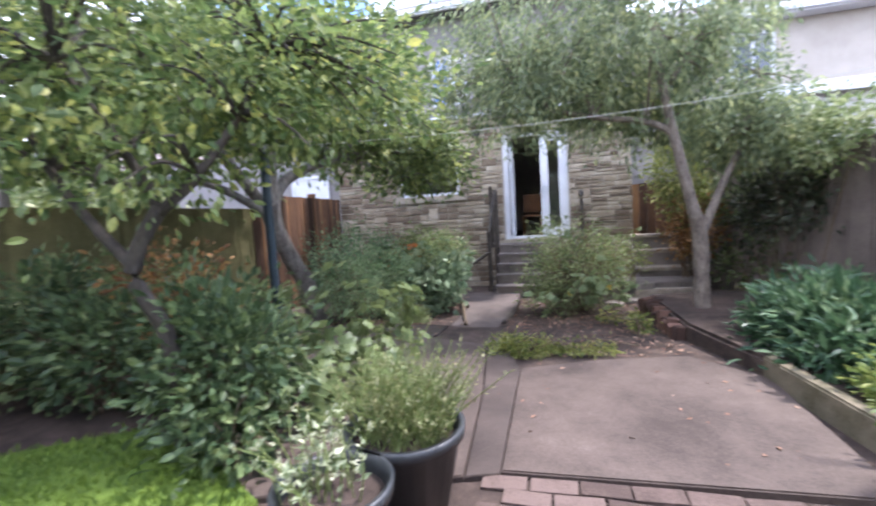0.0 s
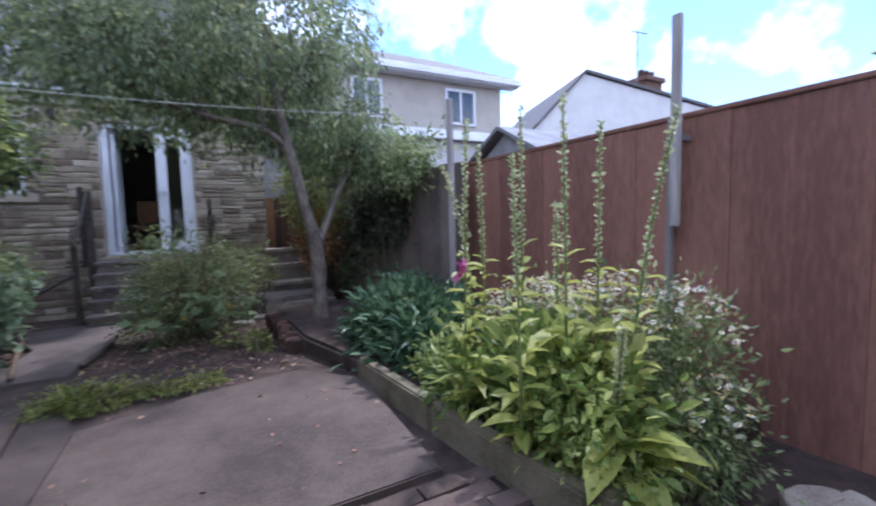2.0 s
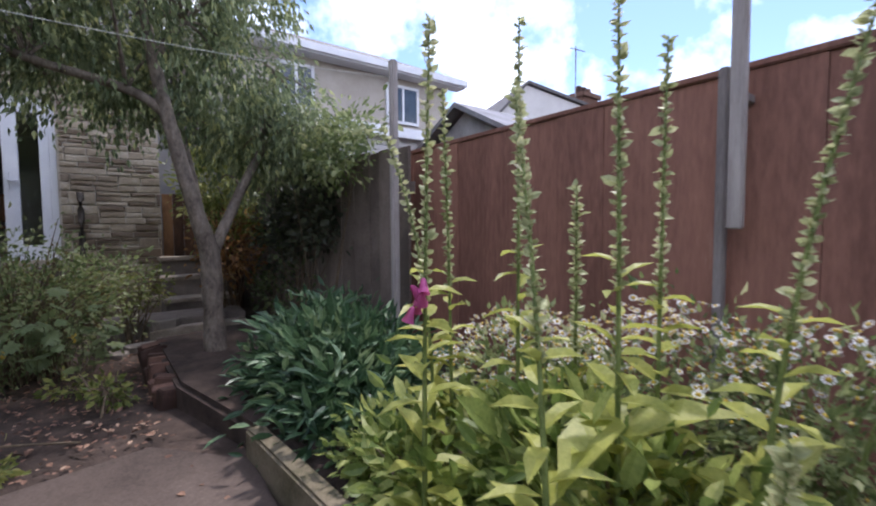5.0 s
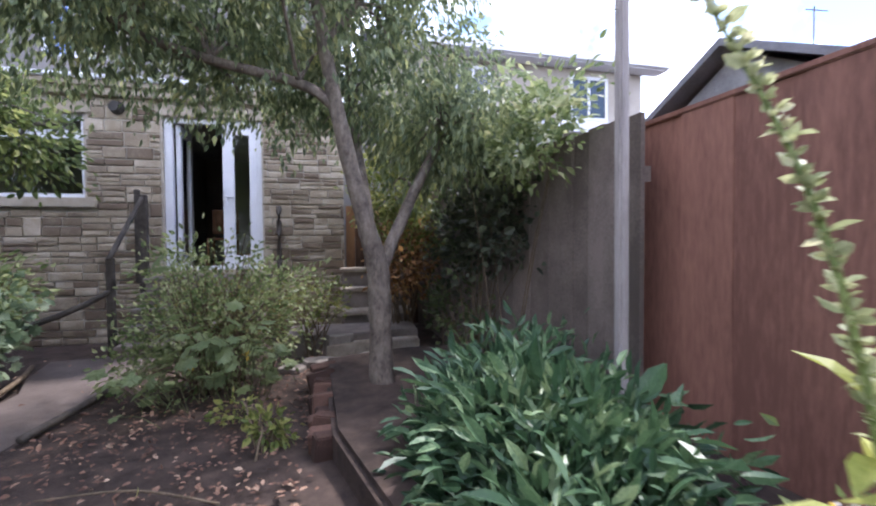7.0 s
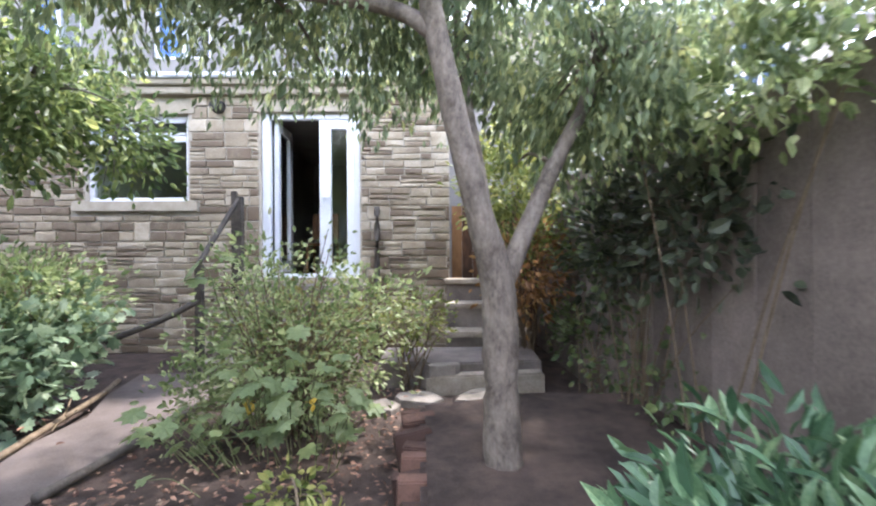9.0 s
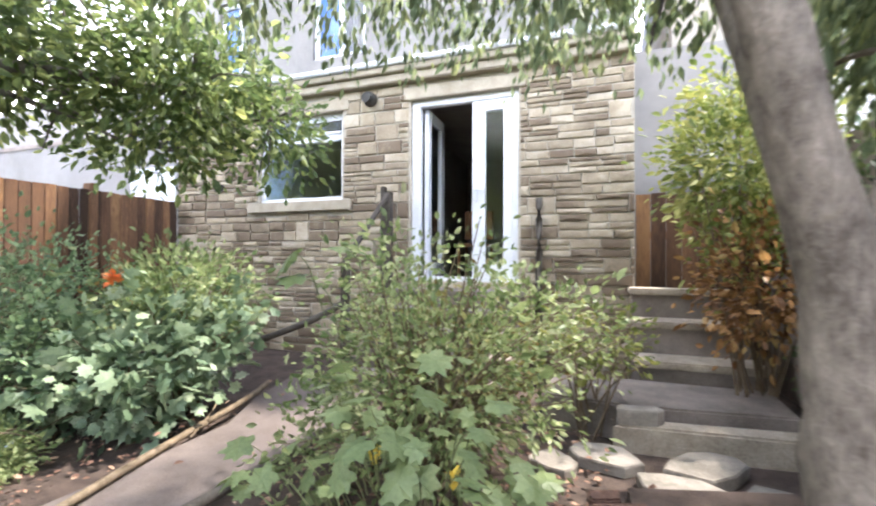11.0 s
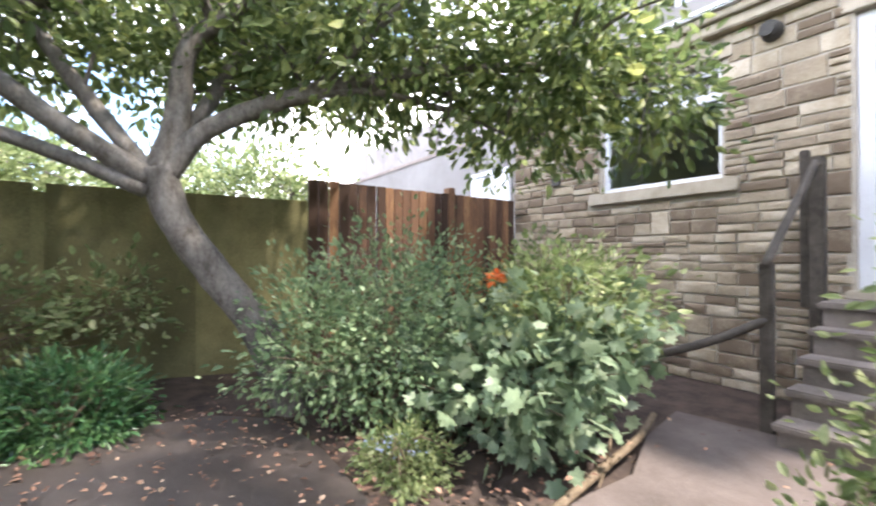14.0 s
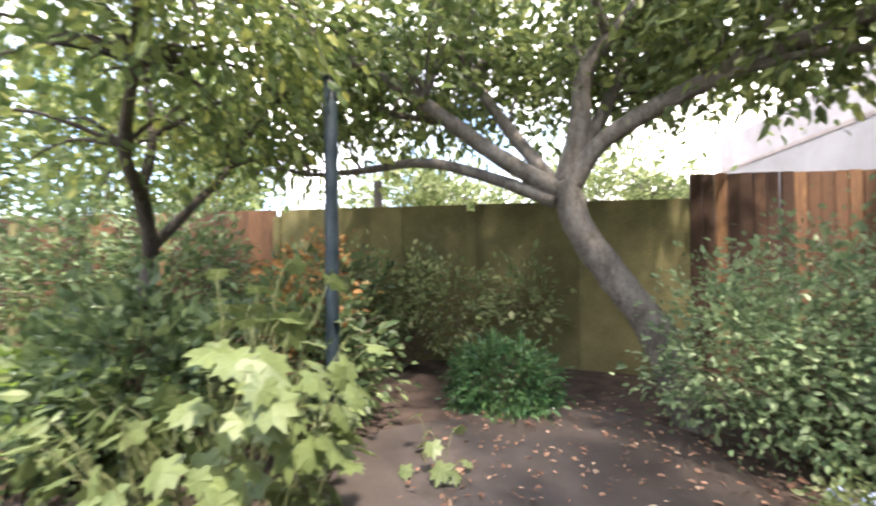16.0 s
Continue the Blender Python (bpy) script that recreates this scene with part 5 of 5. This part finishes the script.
for x0, x1 in ((7.2, 8.15), (4.6, 5.4)):
    w = sub(part("window", boxes((x0, x1, 10.28, 10.346, 3.72, 3.79), (x0, x1, 10.28, 10.346, 4.6, 4.67), (x0, x0 + 0.07, 10.28, 10.346, 3.79, 4.6), (x1 - 0.07, x1, 10.28, 10.346, 3.79, 4.6), ((x0 + x1) / 2 - 0.03, (x0 + x1) / 2 + 0.03, 10.28, 10.346, 3.79, 4.6), bevel=0.008), M_PVC, None), nb)
    sub(part("pane", boxes((x0 + 0.07, x1 - 0.07, 10.31, 10.34, 3.79, 4.6)), M_SKYPANE, None), w)
sub(part("extension", boxes((3.75, 9.6, 8.7, 10.34, -0.3, 3.05)), M_WHITEREND, None), nb)
sub(part("extension_roof", boxes((3.65, 9.75, 8.5, 10.345, 3.07, 3.14)), M_SLATE, None), nb)
sub(part("fascia", boxes((3.65, 9.75, 8.46, 8.498, 2.95, 3.15), bevel=0.008), M_PVC, None, "white fascia board"), nb)
for k in range(7):
    sub(part("siding", boxes((3.76, 9.58, 8.66, 8.698, 2.2 + 0.1 * k, 2.285 + 0.1 * k)), M_WHITEREND, None), nb)
sub(part("side_wall", boxes((2.322, 3.748, 9.3, 9.5, -0.3, 3.4)), M_UPPER, None), nb)
gable = empty("gable_house", 20, 17, 0, label="pale rendered house with a gable and brick chimney", category="house")
bm = bmesh.new()
prof = [(15.0, -0.5), (31, -0.5), (31, 7.35), (18.45, 8.2), (15.0, 5.1)]
f0 = [bm.verts.new((x, 16, z)) for x, z in prof]
f1 = [bm.verts.new((x + 3, 24, z)) for x, z in prof]
bm.faces.new(f0)
bm.faces.new(list(reversed(f1)))
for i in range(5):
    bm.faces.new((f0[i], f1[i], f1[(i + 1) % 5], f0[(i + 1) % 5]))
sub(part("wall", bm, M_WHITEREND, None), gable)
for (xa, za), (xb, zb) in (((14.9, 5.05), (18.45, 8.25)), ((18.45, 8.25), (31.2, 7.4))):
    bm = bmesh.new()
    vs = [bm.verts.new(v) for v in ((xa, 15.85, za), (xb, 15.85, zb), (xb, 15.85, zb + 0.16), (xa, 15.85, za + 0.16), (xa + 3, 24, za), (xb + 3, 24, zb), (xb + 3, 24, zb + 0.16), (xa + 3, 24, za + 0.16))]
    for f in ((0, 1, 2, 3), (3, 2, 6, 7), (0, 4, 5, 1), (4, 7, 6, 5), (0, 3, 7, 4), (1, 5, 6, 2)):
        bm.faces.new([vs[i] for i in f])
    bmesh.ops.recalc_face_normals(bm, faces=bm.faces)
    sub(part("roof", bm, M_SLATE, None), gable)
ch = sub(part("chimney", boxes((23.9, 25.4, 16.6, 17.6, 6.5, 9.0), (23.75, 25.55, 16.45, 17.75, 8.75, 9.02), bevel=0.03), M_TERRA, None), gable)
for x in (24.2, 24.65, 25.1):
    sub(part("chimney_pot", boxes((x - 0.14, x + 0.14, 16.95, 17.25, 9.02, 9.5), bevel=0.05), M_TERRA, None), ch)
rod("aerial", [(23.2, 16.6, 7.4), (23.2, 16.6, 9.6), (23.2, 16.6, 11.4)], 0.035, M_POSTD, gable, 5)
rod("aerial_arm", [(22.7, 16.6, 11.2), (23.2, 16.6, 11.25), (24.0, 16.6, 11.3)], 0.03, M_POSTD, gable, 5)
shed = empty("shed", 5.0, 3.6, 0, label="garden shed with a grey felt roof behind the fence", category="shed")
bm = bmesh.new()
prof = [(2.85, -0.1), (4.35, -0.1), (4.35, 1.62), (3.6, 2.04), (2.85, 1.62)]
f0, f1 = [bm.verts.new((4.08, y, z)) for y, z in prof], [bm.verts.new((6.4, y, z)) for y, z in prof]
bm.faces.new(f0)
bm.faces.new(list(reversed(f1)))
for i in range(5):
    bm.faces.new((f0[i], f1[i], f1[(i + 1) % 5], f0[(i + 1) % 5]))
bmesh.ops.recalc_face_normals(bm, faces=bm.faces)
sub(part("wall", bm, M_FELT, None), shed)
for s_ in (-1, 1):
    bm = bmesh.new()
    ya, yb = 3.6, 3.6 + s_ * 0.9
    vs = [bm.verts.new(v) for v in ((3.97, ya, 2.06), (6.5, ya, 2.06), (6.5, yb, 1.6), (3.97, yb, 1.6), (3.97, ya, 2.1), (6.5, ya, 2.1), (6.5, yb, 1.64), (3.97, yb, 1.64))]
    for f in ((0, 1, 2, 3), (4, 7, 6, 5), (0, 4, 5, 1), (2, 6, 7, 3), (0, 3, 7, 4), (1, 5, 6, 2)):
        bm.faces.new([vs[i] for i in f])
    bmesh.ops.recalc_face_normals(bm, faces=bm.faces)
    sub(part("roof", bm, M_FELTD, None), shed)
ln = empty("left_neighbour", -8, 9, 0, label="pale rendered neighbouring extension with a low slate roof", category="house")
sub(part("wall", boxes((-16, -3.75, 8.7, 11.4, -0.3, 2.93)), M_FARWALL, None), ln)
bm = bmesh.new()
vs = [bm.verts.new(v) for v in ((-16.2, 8.68, 2.92), (-3.7, 8.68, 2.92), (-3.7, 11.4, 3.9), (-16.2, 11.4, 3.9), (-16.2, 8.68, 2.99), (-3.7, 8.68, 2.99), (-3.7, 11.4, 3.97), (-16.2, 11.4, 3.97))]
for f in ((0, 1, 2, 3), (4, 7, 6, 5), (0, 4, 5, 1), (2, 6, 7, 3), (0, 3, 7, 4), (1, 5, 6, 2)):
    bm.faces.new([vs[i] for i in f])
bmesh.ops.recalc_face_normals(bm, faces=bm.faces)
sub(part("roof", bm, M_PANTILE, None), ln)
sub(part("upper_wall", boxes((-16, -3.7, 11.42, 14, 2.93, 5.1)), M_FARWALL, None), ln)
w = sub(part("window", boxes((-4.95, -4.0, 8.64, 8.698, 1.3, 1.37), (-4.95, -4.0, 8.64, 8.698, 2.3, 2.37), (-4.95, -4.88, 8.64, 8.698, 1.37, 2.3), (-4.07, -4.0, 8.64, 8.698, 1.37, 2.3), bevel=0.008), M_PVC, None), ln)
sub(part("blind", boxes((-4.88, -4.07, 8.67, 8.69, 1.37, 2.3)), M_PVC, None, "white panel filling the window frame"), w)

# trees beyond the fences
for nm, lab, x, y, h, balls in (
        ("far_tree", "pale green shrubby tree beyond the fence", -7.5, 5.9, 1.4, [(-7.5, 5.6, 1.95, 1.2, 1.7, 0.95, 210)]),
        ("far_tree", "pale green bush beyond the mossy fence", -6.5, 2.3, 1.4, [(-6.5, 2.3, 1.75, 1.0, 1.6, 0.9, 170)]),
        ("far_tree", "leafy tree beyond the brown fence", 6.8, 0.5, 2.0, [(7.0, 0.4, 2.7, 0.8, 0.9, 0.9, 120)])):
    tree(nm, lab, ([(x, y, -0.1), (x + 0.05, y, h * 0.5), (x, y, h)], [0.12, 0.1, 0.07]),
         [([(x, y, h * 0.8), (x + 0.3, y + 0.2, h * 1.2), (x + 0.4, y + 0.3, h * 1.5)], [0.06, 0.04, 0.02]), ([(x, y, h * 0.8), (x - 0.3, y - 0.2, h * 1.2), (x - 0.4, y - 0.3, h * 1.5)], [0.06, 0.04, 0.02])],
         balls, M_BARKD, M_ROSE, 0.1, 0.75, OVAL, 40, 0.16, twigs=50)

for k, x in enumerate((-4.5, -2.6, -0.6, 1.4, 3.4)):
    shrub("garden_hedge", "tall green hedge closing the end of the garden", x, -5.2, [(x, -5.2, 2.8, 1.3, 0.8, 3.0, 420)], M_TREEL, 0.13, 0.8, per=16, spread=0.16, stems=30, stem_r=0.02, category="hedge")

for x, y in ((-6.6, -4.2), (-8.6, -3.2), (-10.6, -4.2)):
    shrub("garden_hedge", "tall green trees beyond the end of the fence", x, y, [(x, y, 2.8, 1.3, 0.9, 3.2, 330)], M_TREEL, 0.14, 0.8, per=16, spread=0.18, stems=30, stem_r=0.02, category="hedge")
shrub("fence_shrub", "leafy green shrub growing against the mossy fence", -3.1, 0.4, [(-3.1, 0.4, 0.8, 0.4, 0.8, 0.8, 190), (-3.1, -0.9, 0.9, 0.4, 0.8, 0.9, 170)], M_SHRUB, 0.07, per=16, spread=0.1, stems=40)

# something wooden inside the doorway
ch_ = empty("wooden_chair", 0.45, 9.5, 0.72, label="brown wooden chair inside the dark doorway", category="chair")
sub(part("seat", boxes((0.25, 0.65, 9.3, 9.7, 1.15, 1.19), bevel=0.01), M_WOOD, None), ch_)
sub(part("backrest", boxes((0.25, 0.65, 9.66, 9.7, 1.25, 1.65), bevel=0.01), M_WOOD, None), ch_)
for x, y in ((0.27, 9.32), (0.63, 9.32), (0.27, 9.68), (0.63, 9.68)):
    sub(part("leg", boxes((x - 0.018, x + 0.018, y - 0.018, y + 0.018, 0.72, 1.15), bevel=0.004), M_WOOD, None), ch_)

# ---- pieces: paving bricks, wall stones ----
rb = random.Random(9)
bricks = tagged(part("brick_paving", prism([(-0.3, -1.5), (2.55, -1.5), (2.5, 1.66), (0.45, 1.6), (-0.3, 1.3)], -0.09, -0.025), M_SOIL), "old sunken brick paving along the patio edge", "paving", kind="structure")
bm = bmesh.new()
box(bm, -0.5, 0.5, -0.5, 0.5, 0, 1)
bmesh.ops.bevel(bm, geom=[e for e in bm.edges if all(v.co.z > 0.5 for v in e.verts)], offset=0.05, segments=1, affect="EDGES")
BRK = bpy.data.meshes.new("brick")
bm.to_mesh(BRK)
bm.free()
BRK.materials.append(M_BRICK)
for j in range(11):
    y = 1.6 - 0.112 * j
    for i in range(13):
        x = 0.6 + 0.225 * i + (0.11 if j % 2 else 0)
        x -= 0.5 if j > 2 else 0
        if x > 2.4 or (x < 0.5 and y > 1.4):
            continue
        o = new("brick", BRK)
        o.matrix_world = Matrix.LocRotScale((x + rb.uniform(-0.006, 0.006), y + rb.uniform(-0.004, 0.004), -0.03 + rb.uniform(-0.008, 0.004)), Euler((rb.uniform(-0.03, 0.03), rb.uniform(-0.03, 0.03), rb.uniform(-0.04, 0.04))), (0.212, 0.1, 0.03))
        sub(o, bricks)


def stone_mesh(seed, material):
    r = random.Random(seed)
    j = lambda a: a + r.uniform(-0.03, 0.03)
    V = [(-0.5, 0, -0.5), (0.5, 0, -0.5), (0.5, 0, 0.5), (-0.5, 0, 0.5)]
    V += [(j(-0.485), -0.7, j(-0.44)), (j(0.485), -0.7, j(-0.44)), (j(0.485), -0.7, j(0.44)), (j(-0.485), -0.7, j(0.44)), (r.uniform(-0.25, 0.25), -r.uniform(0.85, 1.15), r.uniform(-0.2, 0.2))]
    F = [(0, 1, 5, 4), (1, 2, 6, 5), (2, 3, 7, 6), (3, 0, 4, 7), (4, 5, 8), (5, 6, 8), (6, 7, 8), (7, 4, 8)]
    return mesh_of("stone", V, F, material)


STONES = [stone_mesh(k, M_STONE) for k in range(8)]
OPEN = ((WX0 - 0.02, WX1 + 0.02, WZ0 - 0.02, WZ1 + 0.16), (WX0 - 0.15, WX1 + 0.15, WZ0 - 0.14, WZ0), (DX0 - 0.02, DX1 + 0.02, DZ0 - 0.08, DZ1 + 0.16))
rs = random.Random(21)
jv, jf = [], []
z = -0.38
while z < 2.98:
    H_ = min(rs.choice((0.16, 0.19, 0.22, 0.25)), 2.995 - z)
    if H_ < 0.03:
        break
    x = X0 + 0.005
    while x < X1 - 0.02:
        k = rs.choice((1, 2, 2, 2, 2, 3, 3)) if H_ > 0.12 else 1
        if (z > 2.1 and -0.95 < x < -0.2) or -0.42 < x < -0.2 or x > X1 - 0.3:
            k = 1 if rs.random() < 0.75 else 2
        w = rs.uniform(0.16, 0.34) if k == 1 else rs.uniform(0.28, 0.75)
        x1 = min(x + w, X1)
        cuts = [0] + [(i + rs.uniform(-0.14, 0.14)) / k for i in range(1, k)] + [1]
        for lo, hi in zip(cuts, cuts[1:]):
            z0, z1 = z + H_ * lo, z + H_ * hi
            mid = (x + x1) / 2 + rs.uniform(-0.12, 0.12) * (x1 - x)
            spans = [(x, mid), (mid, x1)] if x1 - x > 0.36 else [(x, x1)]
            for a, b_, c_, d_ in OPEN:
                if z1 > c_ and z0 < d_:
                    spans = [s for p, q in spans for s in ((p, min(q, a)), (max(p, b_), q)) if s[1] - s[0] > 0.035]
            for p, q in spans:
                m = Matrix.LocRotScale(((p + q) / 2, HY - 0.0005, (z0 + z1) / 2), Euler((0, rs.uniform(-0.012, 0.012), 0)), (q - p - 0.013, rs.uniform(0.012, 0.032), z1 - z0 - 0.014))
                if p > -1.0 and z > 0.2:
                    o = new("stone", rs.choice(STONES))
                    o.matrix_world = m
                    sub(o, wall)
                else:
                    me = rs.choice(STONES)
                    n0 = len(jv)
                    jv += [tuple(m @ v.co) for v in me.vertices]
                    jf += [tuple(n0 + i for i in f.vertices) for f in me.polygons]
        x = x1
    z += H_
sub(tagged(part("stone", mesh_of("stones", jv, jf, M_STONEJ), None), kind="stuff"), wall)
sub(part("lintel", boxes((WX0 - 0.1, WX1 + 0.1, HY - 0.03, HY - 0.001, WZ1 + 0.004, WZ1 + 0.15), bevel=0.008), M_DRESSED, None), wall)
sub(part("lintel", boxes((DX0 - 0.08, DX1 + 0.08, HY - 0.03, HY - 0.001, DZ1 + 0.004, DZ1 + 0.15), bevel=0.008), M_DRESSED, None), wall)
